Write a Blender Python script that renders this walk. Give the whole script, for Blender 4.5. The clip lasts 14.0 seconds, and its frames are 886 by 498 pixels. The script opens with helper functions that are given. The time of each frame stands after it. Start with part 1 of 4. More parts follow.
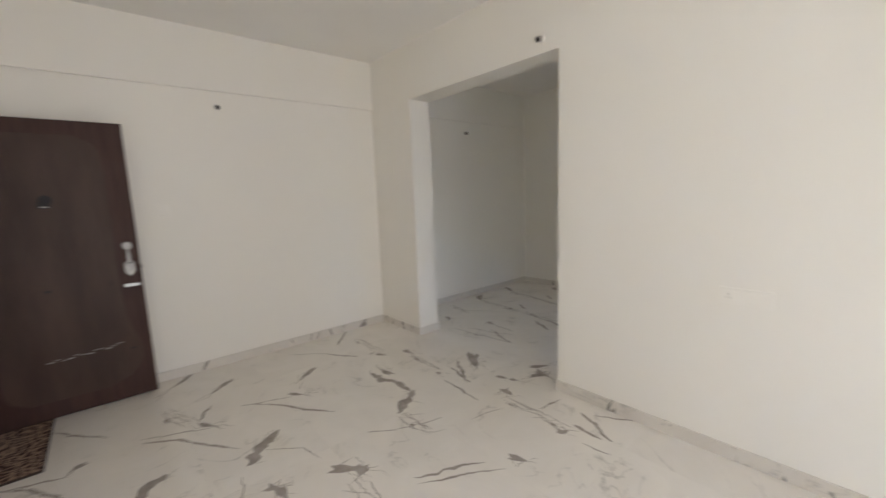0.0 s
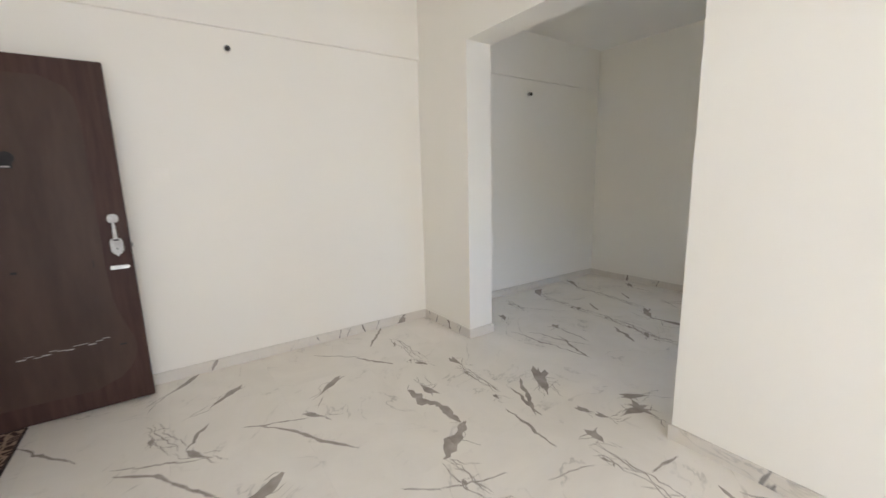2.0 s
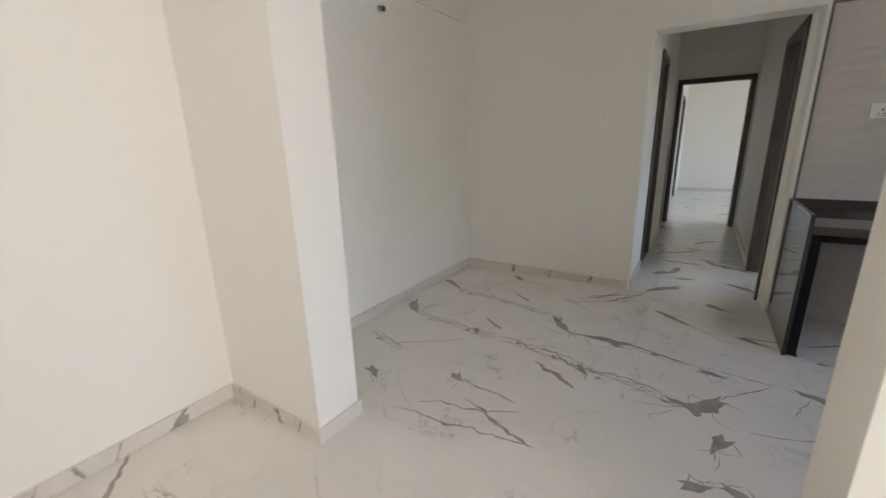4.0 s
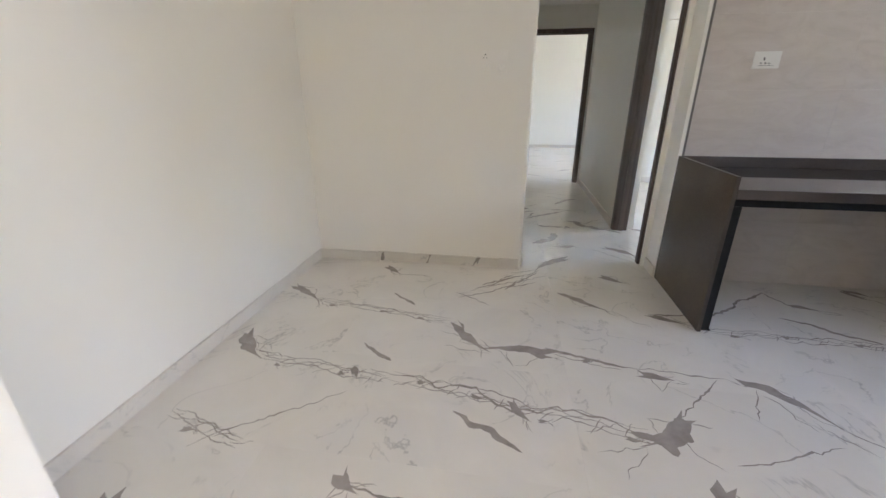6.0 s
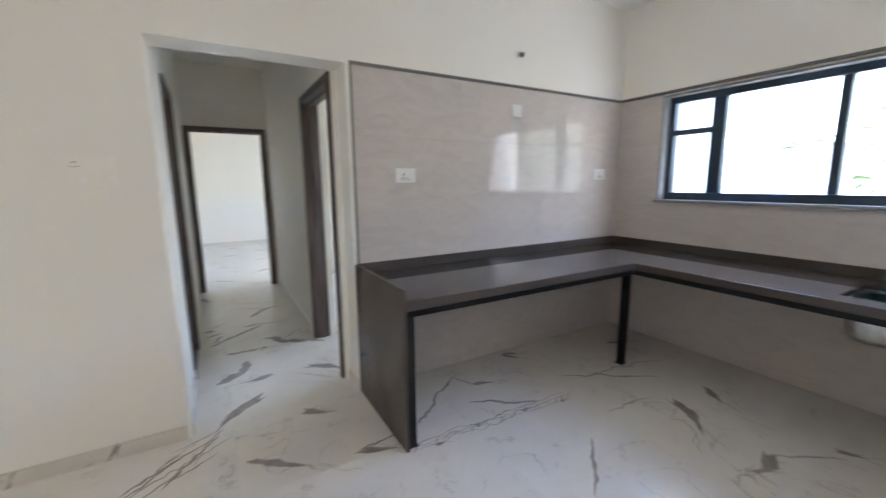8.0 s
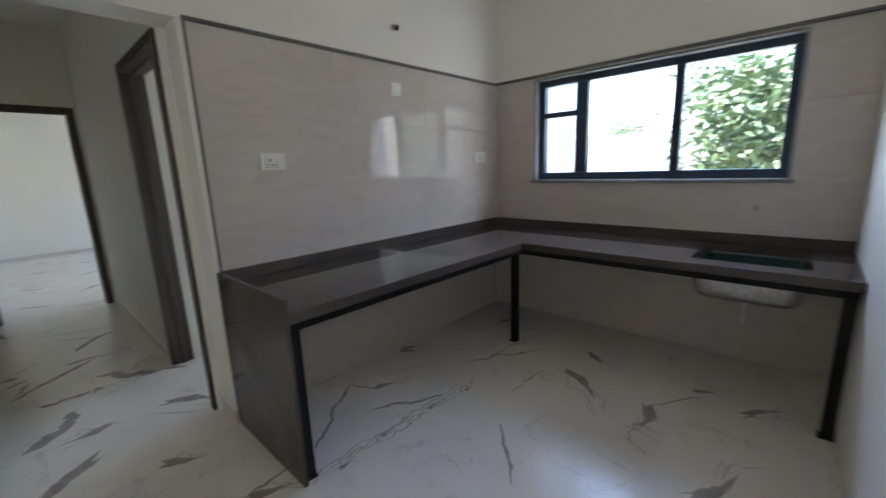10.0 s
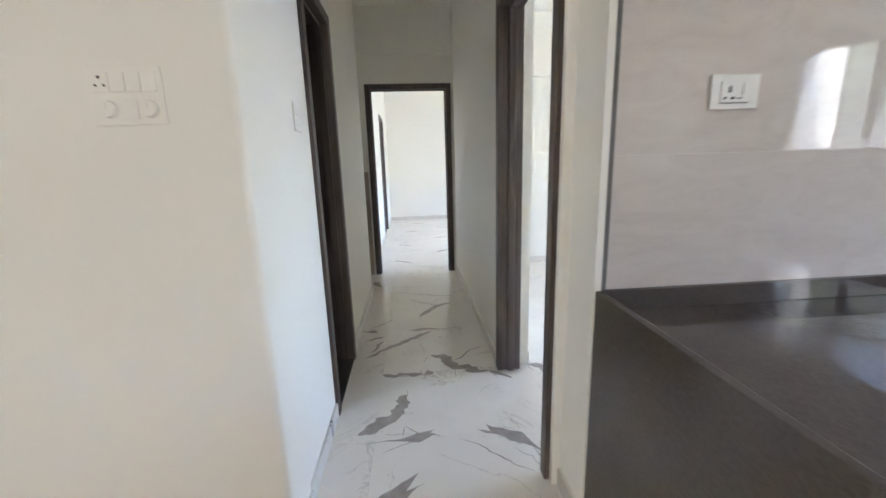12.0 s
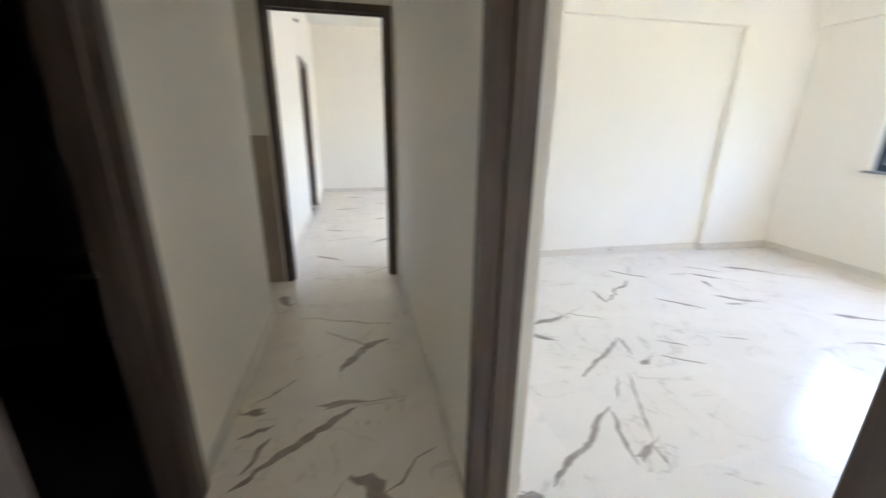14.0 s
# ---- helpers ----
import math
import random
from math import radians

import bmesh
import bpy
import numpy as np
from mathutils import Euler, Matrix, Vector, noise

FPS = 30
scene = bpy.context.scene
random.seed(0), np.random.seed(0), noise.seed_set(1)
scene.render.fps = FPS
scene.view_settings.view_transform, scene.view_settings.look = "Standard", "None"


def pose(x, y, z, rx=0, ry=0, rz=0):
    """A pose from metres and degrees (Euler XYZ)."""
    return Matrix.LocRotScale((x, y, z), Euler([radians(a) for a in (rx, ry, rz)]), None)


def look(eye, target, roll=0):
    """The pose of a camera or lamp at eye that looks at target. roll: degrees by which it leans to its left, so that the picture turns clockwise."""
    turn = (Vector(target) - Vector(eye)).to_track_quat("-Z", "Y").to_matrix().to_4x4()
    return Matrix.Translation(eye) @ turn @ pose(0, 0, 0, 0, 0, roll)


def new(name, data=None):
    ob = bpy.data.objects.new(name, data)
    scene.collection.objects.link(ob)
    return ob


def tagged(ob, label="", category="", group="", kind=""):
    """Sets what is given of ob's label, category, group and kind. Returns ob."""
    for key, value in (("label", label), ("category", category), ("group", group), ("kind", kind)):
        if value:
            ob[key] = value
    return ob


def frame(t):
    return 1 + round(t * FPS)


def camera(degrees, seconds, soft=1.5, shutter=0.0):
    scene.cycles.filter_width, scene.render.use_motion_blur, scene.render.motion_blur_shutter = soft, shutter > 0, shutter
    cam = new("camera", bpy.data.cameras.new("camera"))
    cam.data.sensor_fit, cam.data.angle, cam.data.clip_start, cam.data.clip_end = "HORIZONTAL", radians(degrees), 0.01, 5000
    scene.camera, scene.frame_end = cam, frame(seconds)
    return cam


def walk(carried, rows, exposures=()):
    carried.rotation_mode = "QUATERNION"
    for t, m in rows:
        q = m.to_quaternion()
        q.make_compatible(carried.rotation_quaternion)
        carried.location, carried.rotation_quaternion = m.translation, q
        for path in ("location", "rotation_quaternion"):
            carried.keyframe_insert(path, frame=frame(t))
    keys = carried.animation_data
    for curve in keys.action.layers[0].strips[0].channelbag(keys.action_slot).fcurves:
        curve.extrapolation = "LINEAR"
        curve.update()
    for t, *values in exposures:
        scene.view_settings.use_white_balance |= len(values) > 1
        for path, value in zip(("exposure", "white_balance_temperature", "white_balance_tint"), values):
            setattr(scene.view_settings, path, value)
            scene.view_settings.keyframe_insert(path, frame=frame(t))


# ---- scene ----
cam = camera(96.5, 14.0, shutter=0.45)
EXPOSURE = [(0.0, 3.68, 6550, 20), (0.5, 4.0, 6400, 19), (1.0, 4.05, 6350, 19), (1.5, 3.95, 6350, 19), (2.0, 4.25, 6350, 19), (3.2, 4.33, 6400, 20), (5.3, 4.7, 6550, 22), (6.0, 5.0, 6450, 22), (7.0, 5.22, 6350, 22), (7.5, 5.2, 6200, 21),
            (8.0, 5.1, 6150, 21), (10.5, 4.2, 6150, 18), (11.0, 5.17, 6250, 21), (11.5, 5.4, 6200, 20), (12.5, 5.4, 6400, 22), (13.0, 5.33, 6650, 24), (13.5, 5.22, 6800, 25), (14.0, 5.15, 6850, 22)]
PATH = [
    (0, (0.209, 0.077, 1.463), (-1.296, 1.365, 1.186), -2.2),
    (0.5, (0.229, 0.059, 1.471), (-1.554, 0.917, 1.177), -2.3),
    (0.6, (0.245, 0.072, 1.47), (-1.565, 0.873, 1.168), -2.0),
    (1, (0.152, 0.093, 1.468), (-1.634, 0.942, 1.169), -1.1),
    (1.5, (-0.151, 0.264, 1.397), (-1.889, 1.216, 1.126), 0.1),
    (2, (-0.484, 0.482, 1.351), (-2.108, 1.596, 1.002), -1.5),
    (2.5, (-0.825, 0.731, 1.336), (-2.456, 1.814, 0.925), 0.0),
    (3, (-1.191, 0.97, 1.337), (-2.673, 2.245, 0.917), -0.4),
    (3.2, (-1.304, 1.078, 1.339), (-2.698, 2.441, 0.891), -0.5),
    (5.3, (-2.082, 2.1, 1.284), (-2.723, 3.904, 0.705), -2.1),
    (5.5, (-2.127, 2.175, 1.272), (-2.709, 3.99, 0.667), -1.5),
    (6, (-2.228, 2.331, 1.255), (-2.538, 4.171, 0.537), -0.2),
    (6.5, (-2.173, 2.429, 1.361), (-2.472, 4.33, 0.815), -0.7),
    (7, (-1.988, 2.536, 1.422), (-2.231, 4.485, 1.047), -0.6),
    (7.5, (-1.884, 2.648, 1.408), (-1.52, 4.583, 1.057), -0.4),
    (8, (-1.893, 2.756, 1.402), (-0.904, 4.463, 1.073), -0.5),
    (8.2, (-1.89, 2.778, 1.403), (-0.722, 4.371, 1.087), -1.1),
    (9.2, (-1.85, 2.895, 1.4), (-0.25, 4.045, 1.06), -1.5),
    (10.3, (-1.774, 3.045, 1.388), (-0.567, 4.583, 0.966), -2.2),
    (10.5, (-1.758, 3.14, 1.395), (-0.821, 4.863, 1.002), -1.2),
    (11, (-1.705, 3.423, 1.358), (-1.35, 5.35, 0.958), -0.8),
    (11.5, (-1.734, 3.766, 1.319), (-1.482, 5.714, 0.944), -0.8),
    (12, (-1.674, 4.112, 1.283), (-1.526, 6.06, 0.855), -1.7),
    (12.5, (-1.617, 4.455, 1.271), (-1.607, 6.394, 0.781), -1.4),
    (13, (-1.662, 4.79, 1.272), (-1.528, 6.715, 0.745), -0.4),
    (13.5, (-1.62, 5.103, 1.245), (-1.501, 7.024, 0.702), -0.2),
    (13.8, (-1.562, 5.272, 1.268), (-1.383, 7.178, 0.7), 0.1),
    (14, (-1.498, 5.362, 1.308), (-1.093, 7.224, 0.701), 0.8),
]
scene.cycles.max_bounces, scene.cycles.diffuse_bounces, scene.cycles.glossy_bounces = 16, 12, 6
walk(cam, [(t, look(eye, target, roll)) for t, eye, target, roll in PATH], exposures=EXPOSURE)

# ---- world, large lights ----
world = bpy.data.worlds.new("sky")
scene.world = world
world.use_nodes = True
_nt = world.node_tree
_sky = _nt.nodes.new("ShaderNodeTexSky")
_sky.sky_type = "NISHITA"
_sky.sun_disc = False
_sky.sun_elevation = radians(67)
_sky.sun_rotation = radians(-20.6)
_nt.links.new(_sky.outputs[0], _nt.nodes["Background"].inputs[0])
_nt.nodes["Background"].inputs[1].default_value = 0.15

sun_data = bpy.data.lights.new("sun", "SUN")
sun_data.energy = 3.0
sun_data.angle = radians(0.6)
sun_data.color = (1.0, 0.95, 0.87)
sun = new("sun", sun_data)
sun.matrix_world = look((-6, 16, 40), (0, 0, 0))


def window_light(name, x, y, z, width, height, watts, tilt=0.35, turn=0.0):
    """Daylight of the sky standing in a window's opening, shining towards -x and a little down."""
    d = bpy.data.lights.new(name, "AREA")
    d.shape, d.size, d.size_y, d.energy = "RECTANGLE", width, height, watts
    d.color = (0.89, 0.945, 1.0)
    ob = new(name, d)
    ob.matrix_world = look((x, y, z), (x - 1, y - turn, z - tilt))
    return ob


# living room lamp: added in an assumed, unseen balcony opening, turned off the partition
window_light("assumed_daylight_living", 2.35, 0.4, 1.15, 1.5, 2.0, 4.0, 0.15, 0.35)
window_light("daylight_kitchen", 1.64, 3.94, 1.67, 1.7, 0.8, 0.46, -0.3)
window_light("daylight_bedroom", 3.2, 6.9, 1.52, 1.9, 1.1, 0.25)
# far room lamp: added in an assumed window that stays out of view
window_light("assumed_daylight_far_room", 2.75, 11.0, 1.5, 2.4, 1.2, 0.45)

# ---- materials ----


def mat(name, color, rough=0.5, metal=0.0):
    m = bpy.data.materials.new(name)
    m.use_nodes = True
    b = m.node_tree.nodes["Principled BSDF"]
    b.inputs["Base Color"].default_value = (*color, 1)
    b.inputs["Roughness"].default_value = rough
    b.inputs["Metallic"].default_value = metal
    return m


def node(m, kind, **inputs):
    n = m.node_tree.nodes.new(kind)
    for key, value in inputs.items():
        n.inputs[key.replace("_", " ")].default_value = value
    return n


def wire(m, a, b):
    m.node_tree.links.new(a, b)


def bsdf(m):
    return m.node_tree.nodes["Principled BSDF"]


def coords(m, kind="Object", scale=(1, 1, 1)):
    tc = node(m, "ShaderNodeTexCoord")
    mp = node(m, "ShaderNodeMapping")
    mp.inputs["Scale"].default_value = scale
    wire(m, tc.outputs[kind], mp.inputs["Vector"])
    return mp.outputs["Vector"]


def ramp(m, src, stops):
    r = node(m, "ShaderNodeValToRGB")
    e = r.color_ramp.elements
    while len(e) < len(stops):
        e.new(0.5)
    for el, (p, c) in zip(e, stops):
        el.position = p
        el.color = (*c, 1)
    wire(m, src, r.inputs["Fac"])
    return r.outputs["Color"]


def bump(m, src, strength, distance):
    b = node(m, "ShaderNodeBump", Strength=strength, Distance=distance)
    wire(m, src, b.inputs["Height"])
    wire(m, b.outputs["Normal"], bsdf(m).inputs["Normal"])


def noisy(name, c1, c2, scale, rough=0.5, metal=0.0, stretch=(1, 1, 1), bump_scale=0, bump_strength=0.1, bump_dist=0.002, lo=0.35, hi=0.65):
    """A surface whose colour drifts between two tones, with fine relief."""
    m = mat(name, c1, rough, metal)
    v = coords(m, "Object", stretch)
    n = node(m, "ShaderNodeTexNoise", Scale=scale, Detail=6.0, Roughness=0.6)
    wire(m, v, n.inputs["Vector"])
    wire(m, ramp(m, n.outputs["Fac"], [(lo, c1), (hi, c2)]), bsdf(m).inputs["Base Color"])
    if bump_scale:
        b = node(m, "ShaderNodeTexNoise", Scale=bump_scale, Detail=4.0)
        wire(m, v, b.inputs["Vector"])
        bump(m, b.outputs["Fac"], bump_strength, bump_dist)
    return m


PAINT = noisy("cream_wall_paint", (0.867, 0.838, 0.776), (0.847, 0.815, 0.75), 0.9, 0.55, bump_scale=130, bump_strength=0.12, bump_dist=0.001, lo=0.3, hi=0.7)
CEILING = noisy("white_ceiling_paint", (0.865, 0.845, 0.805), (0.84, 0.82, 0.78), 0.8, 0.8, bump_scale=120, bump_strength=0.08, bump_dist=0.001)
DOORWOOD = noisy("dark_walnut_laminate", (0.042, 0.0165, 0.0115), (0.066, 0.031, 0.023), 3.2, 0.55, stretch=(9, 9, 0.8), bump_scale=30, bump_strength=0.05, bump_dist=0.001)
FRAMEWOOD = noisy("dark_frame_veneer", (0.064, 0.044, 0.036), (0.122, 0.089, 0.076), 3.0, 0.45, stretch=(14, 14, 0.7), bump_scale=30, bump_strength=0.1, bump_dist=0.001)
bsdf(DOORWOOD).inputs["Specular IOR Level"].default_value = 0.3
BLACKMETAL = noisy("black_powder_coat", (0.006, 0.006, 0.007), (0.011, 0.011, 0.012), 30, 0.5, bump_scale=250, bump_strength=0.05)
bsdf(BLACKMETAL).inputs["Specular IOR Level"].default_value = 0.25
# dark frame colour with the blue of window glare mixed in
ALUMINIUM = noisy("glare_blue_aluminium", (0.014, 0.032, 0.06), (0.024, 0.048, 0.085), 12, 0.35)
SWITCH = noisy("cream_switch_plastic", (0.873, 0.845, 0.785), (0.862, 0.832, 0.77), 12, 0.45)
STEEL = noisy("brushed_steel", (0.42, 0.41, 0.39), (0.52, 0.51, 0.49), 40, 0.36, 1.0)
SINKSTEEL = noisy("sink_steel", (0.45, 0.45, 0.44), (0.6, 0.6, 0.58), 25, 0.3, 1.0)
PLASTIC = noisy("white_plastic", (0.80, 0.79, 0.76), (0.77, 0.76, 0.72), 12, 0.3)
GREYMETAL = noisy("grey_junction_box", (0.30, 0.28, 0.26), (0.42, 0.40, 0.37), 40, 0.6)
DARK = noisy("dark_socket_hole", (0.012, 0.011, 0.010), (0.02, 0.018, 0.017), 30, 0.7)
TRIMGREY = noisy("grey_edge_strip", (0.13, 0.12, 0.11), (0.17, 0.16, 0.15), 20, 0.45)
DADO = noisy("beige_brown_tile", (0.33, 0.26, 0.20), (0.42, 0.34, 0.27), 4, 0.3)
# near-black base colour carries the darkness of the unlit bathroom
BATHTILE = noisy("unlit_dark_bath_tile", (0.03, 0.03, 0.033), (0.045, 0.044, 0.048), 3, 0.3)
SILL = noisy("grey_stone_sill", (0.22, 0.22, 0.23), (0.30, 0.30, 0.31), 20, 0.35)
RENDER_OUT = noisy("pale_exterior_render", (0.52, 0.49, 0.50), (0.62, 0.59, 0.58), 0.4, 0.9)
GROUND = noisy("dusty_ground", (0.24, 0.20, 0.15), (0.16, 0.17, 0.09), 0.15, 0.95)
BARK = noisy("bark", (0.10, 0.07, 0.05), (0.17, 0.13, 0.09), 5, 0.9, stretch=(1, 1, 0.2))
LEAF = noisy("leaves", (0.05, 0.085, 0.03), (0.11, 0.15, 0.06), 1.3, 0.6)
COPING = noisy("dark_slate_sealant", (0.2, 0.19, 0.18), (0.25, 0.24, 0.22), 15, 0.6)


def granite():
    m = mat("polished_grey_granite", (0.10, 0.095, 0.09), 0.018)
    bsdf(m).inputs["Specular IOR Level"].default_value = 0.288
    v = coords(m)
    n1 = node(m, "ShaderNodeTexNoise", Scale=180.0, Detail=3.0)
    n2 = node(m, "ShaderNodeTexNoise", Scale=3.0, Detail=4.0)
    for n in (n1, n2):
        wire(m, v, n.inputs["Vector"])
    mix = node(m, "ShaderNodeMath")
    mix.operation = "MULTIPLY_ADD"
    mix.inputs[1].default_value = 0.6
    wire(m, n1.outputs["Fac"], mix.inputs[0])
    half = node(m, "ShaderNodeMath")
    half.operation = "MULTIPLY"
    half.inputs[1].default_value = 0.4
    wire(m, n2.outputs["Fac"], half.inputs[0])
    wire(m, half.outputs[0], mix.inputs[2])
    wire(m, ramp(m, mix.outputs[0], [(0.36, (0.069, 0.056, 0.049)), (0.64, (0.1, 0.083, 0.073))]), bsdf(m).inputs["Base Color"])
    return m


GRANITE = granite()
GROUT = noisy("pale_grout", (0.50, 0.48, 0.46), (0.56, 0.54, 0.51), 20, 0.8)


def wall_tile():
    """Glossy warm-grey kitchen tile with faint cloudy veins, each piece with its own part of the pattern."""
    m = mat("glossy_grey_wall_tile", (0.6, 0.57, 0.54), 0.018)
    tc = node(m, "ShaderNodeTexCoord")
    info = node(m, "ShaderNodeObjectInfo")
    add = node(m, "ShaderNodeVectorMath")
    add.operation = "MULTIPLY_ADD"
    add.inputs[1].default_value = (7.0, 9.0, 5.0)
    wire(m, info.outputs["Random"], add.inputs[0])
    flat = node(m, "ShaderNodeMapping")
    flat.inputs["Scale"].default_value = (1.0, 1.0, 2.8)
    wire(m, tc.outputs["Object"], flat.inputs["Vector"])
    wire(m, flat.outputs["Vector"], add.inputs[2])
    bsdf(m).inputs["Specular IOR Level"].default_value = 0.28
    n = node(m, "ShaderNodeTexNoise", Scale=3.2, Detail=10.0, Roughness=0.72, Distortion=1.4)
    wire(m, add.outputs[0], n.inputs["Vector"])
    wire(m, ramp(m, n.outputs["Fac"], [(0.3, (0.555, 0.497, 0.46)), (0.5, (0.615, 0.556, 0.516)), (0.72, (0.66, 0.605, 0.565))]), bsdf(m).inputs["Base Color"])
    return m


WALLTILE = wall_tile()


def marble(name, base, tint, gloss):
    """Polished vitrified floor tile: warm white ground with pale cloud and hair veins."""
    m = mat(name, base, gloss)
    tc = node(m, "ShaderNodeTexCoord")
    info = node(m, "ShaderNodeObjectInfo")
    add = node(m, "ShaderNodeVectorMath")
    add.operation = "MULTIPLY_ADD"
    add.inputs[1].default_value = (13.0, 17.0, 3.0)
    wire(m, info.outputs["Random"], add.inputs[0])
    wire(m, tc.outputs["Object"], add.inputs[2])
    cloud = node(m, "ShaderNodeTexNoise", Scale=2.2, Detail=7.0, Roughness=0.62, Distortion=0.8)
    wire(m, add.outputs[0], cloud.inputs["Vector"])
    hair = node(m, "ShaderNodeTexNoise", Scale=1.7, Detail=5.0, Roughness=0.55, Distortion=1.6)
    wire(m, add.outputs[0], hair.inputs["Vector"])
    c1 = ramp(m, cloud.outputs["Fac"], [(0.3, base), (0.72, tint)])
    line = ramp(m, hair.outputs["Fac"], [(0.488, (0, 0, 0)), (0.5, (1, 1, 1)), (0.512, (0, 0, 0))])
    mask = ramp(m, cloud.outputs["Fac"], [(0.46, (0, 0, 0)), (0.62, (0.55, 0.55, 0.55))])
    mul = node(m, "ShaderNodeMath")
    mul.operation = "MULTIPLY"
    wire(m, line, mul.inputs[0])
    wire(m, mask, mul.inputs[1])
    mix = node(m, "ShaderNodeMix")
    mix.data_type = "RGBA"
    wire(m, mul.outputs[0], mix.inputs[0])
    wire(m, c1, mix.inputs[6])
    mix.inputs[7].default_value = (0.34, 0.32, 0.30, 1)
    wire(m, mix.outputs[2], bsdf(m).inputs["Base Color"])
    return m


MARBLE = marble("white_marble_tile", (0.82, 0.78, 0.725), (0.74, 0.70, 0.645), 0.19)
VEIN = noisy("grey_marble_vein", (0.285, 0.25, 0.225), (0.42, 0.375, 0.34), 9, 0.2)
SKIRTING = marble("skirting_marble_tile", (0.72, 0.675, 0.61), (0.65, 0.605, 0.545), 0.35)


def patches(m, scale, lo, hi, color):
    """Dark vein patches laid over a marble."""
    v = coords(m, "Object", (1.0, 1.0, 0.45))
    n = node(m, "ShaderNodeTexNoise", Scale=scale, Detail=4.0, Roughness=0.6, Distortion=0.9)
    wire(m, v, n.inputs["Vector"])
    fac = ramp(m, n.outputs["Fac"], [(lo, (0, 0, 0)), (hi, (1, 1, 1))])
    base = bsdf(m).inputs["Base Color"].links[0].from_socket
    mix = node(m, "ShaderNodeMix")
    mix.data_type = "RGBA"
    wire(m, fac, mix.inputs[0])
    wire(m, base, mix.inputs[6])
    mix.inputs[7].default_value = (*color, 1)
    wire(m, mix.outputs[2], bsdf(m).inputs["Base Color"])


patches(SKIRTING, 5.5, 0.65, 0.68, (0.24, 0.22, 0.205))


def glass():
    m = mat("window_glass", (1, 1, 1), 0.0)
    nt = m.node_tree
    g = nt.nodes.new("ShaderNodeBsdfGlossy")
    g.inputs["Roughness"].default_value = 0.02
    t = nt.nodes.new("ShaderNodeBsdfTransparent")
    t.inputs["Color"].default_value = (0.93, 0.97, 0.96, 1)
    mx = nt.nodes.new("ShaderNodeMixShader")
    mx.inputs[0].default_value = 0.05
    nt.links.new(t.outputs[0], mx.inputs[1])
    nt.links.new(g.outputs[0], mx.inputs[2])
    nt.links.new(mx.outputs[0], nt.nodes["Material Output"].inputs["Surface"])
    return m


GLASS = glass()


def mat_weave():
    """Printed door mat: dark brown ground with pale looping leaf strokes."""
    m = mat("brown_doormat_pile", (0.08, 0.045, 0.03), 0.95)
    v = coords(m)
    lines = []
    for kind, scale, warp in (("BANDS", 7.0, 16.0), ("RINGS", 6.0, 13.0)):
        w = node(m, "ShaderNodeTexWave", Scale=scale, Distortion=warp, Detail=1.5)
        w.wave_type = kind
        w.inputs["Detail Scale"].default_value = 1.1
        wire(m, v, w.inputs["Vector"])
        lines.append(ramp(m, w.outputs["Fac"], [(0.0, (1, 1, 1)), (0.16, (0.85, 0.85, 0.85)), (0.26, (0, 0, 0))]))
    n = node(m, "ShaderNodeTexNoise", Scale=160.0, Detail=2.0)
    wire(m, v, n.inputs["Vector"])
    top = node(m, "ShaderNodeMath")
    top.operation = "MAXIMUM"
    wire(m, lines[0], top.inputs[0])
    wire(m, lines[1], top.inputs[1])
    wire(m, ramp(m, top.outputs[0], [(0.0, (0.05, 0.022, 0.016)), (0.5, (0.16, 0.09, 0.062)), (1.0, (0.36, 0.25, 0.18))]), bsdf(m).inputs["Base Color"])
    bump(m, n.outputs["Fac"], 0.6, 0.004)
    return m


MATPILE = mat_weave()

# ---- mesh helpers ----


def box(bm, x0, y0, z0, x1, y1, z1, slot=0):
    v = [bm.verts.new((x, y, z)) for x in (x0, x1) for y in (y0, y1) for z in (z0, z1)]
    for q in ((0, 1, 3, 2), (4, 6, 7, 5), (0, 4, 5, 1), (2, 3, 7, 6), (0, 2, 6, 4), (1, 5, 7, 3)):
        f = bm.faces.new([v[i] for i in q])
        f.material_index = slot
    return v


def bevelled(x0, y0, z0, x1, y1, z1, r=0.003, seg=2):
    bm = bmesh.new()
    box(bm, x0, y0, z0, x1, y1, z1)
    bmesh.ops.bevel(bm, geom=bm.edges[:], offset=r, segments=seg, affect="EDGES", profile=0.6)
    return bm


def boxes(*list_of):
    bm = bmesh.new()
    for b in list_of:
        box(bm, *b)
    return bm


def tube(bm, a, b, r, n=12, r2=None):
    a, b = Vector(a), Vector(b)
    q = (b - a).to_track_quat("Z", "Y")
    rings = []
    for p, rad in ((a, r), (b, r if r2 is None else r2)):
        rings.append([bm.verts.new(p + q @ Vector((math.cos(2 * math.pi * i / n) * rad, math.sin(2 * math.pi * i / n) * rad, 0))) for i in range(n)])
    for i in range(n):
        bm.faces.new((rings[0][i], rings[0][(i + 1) % n], rings[1][(i + 1) % n], rings[1][i]))
    bm.faces.new(rings[0][::-1])
    bm.faces.new(rings[1])


def mesh_of(name, bm, material):
    bmesh.ops.recalc_face_normals(bm, faces=bm.faces[:])
    me = bpy.data.meshes.new(name)
    bm.to_mesh(me)
    bm.free()
    for mm in (material if isinstance(material, (list, tuple)) else [material]):
        me.materials.append(mm)
    return me


def part(name, bm, material, parent=None, label="", smooth=False):
    me = mesh_of(name, bm, material)
    if smooth:
        for p in me.polygons:
            p.use_smooth = True
    ob = new(name, me)
    if parent is not None:
        ob.parent = parent
        ob.matrix_parent_inverse = parent.matrix_world.inverted()
    if label:
        ob["label"] = label
    return ob


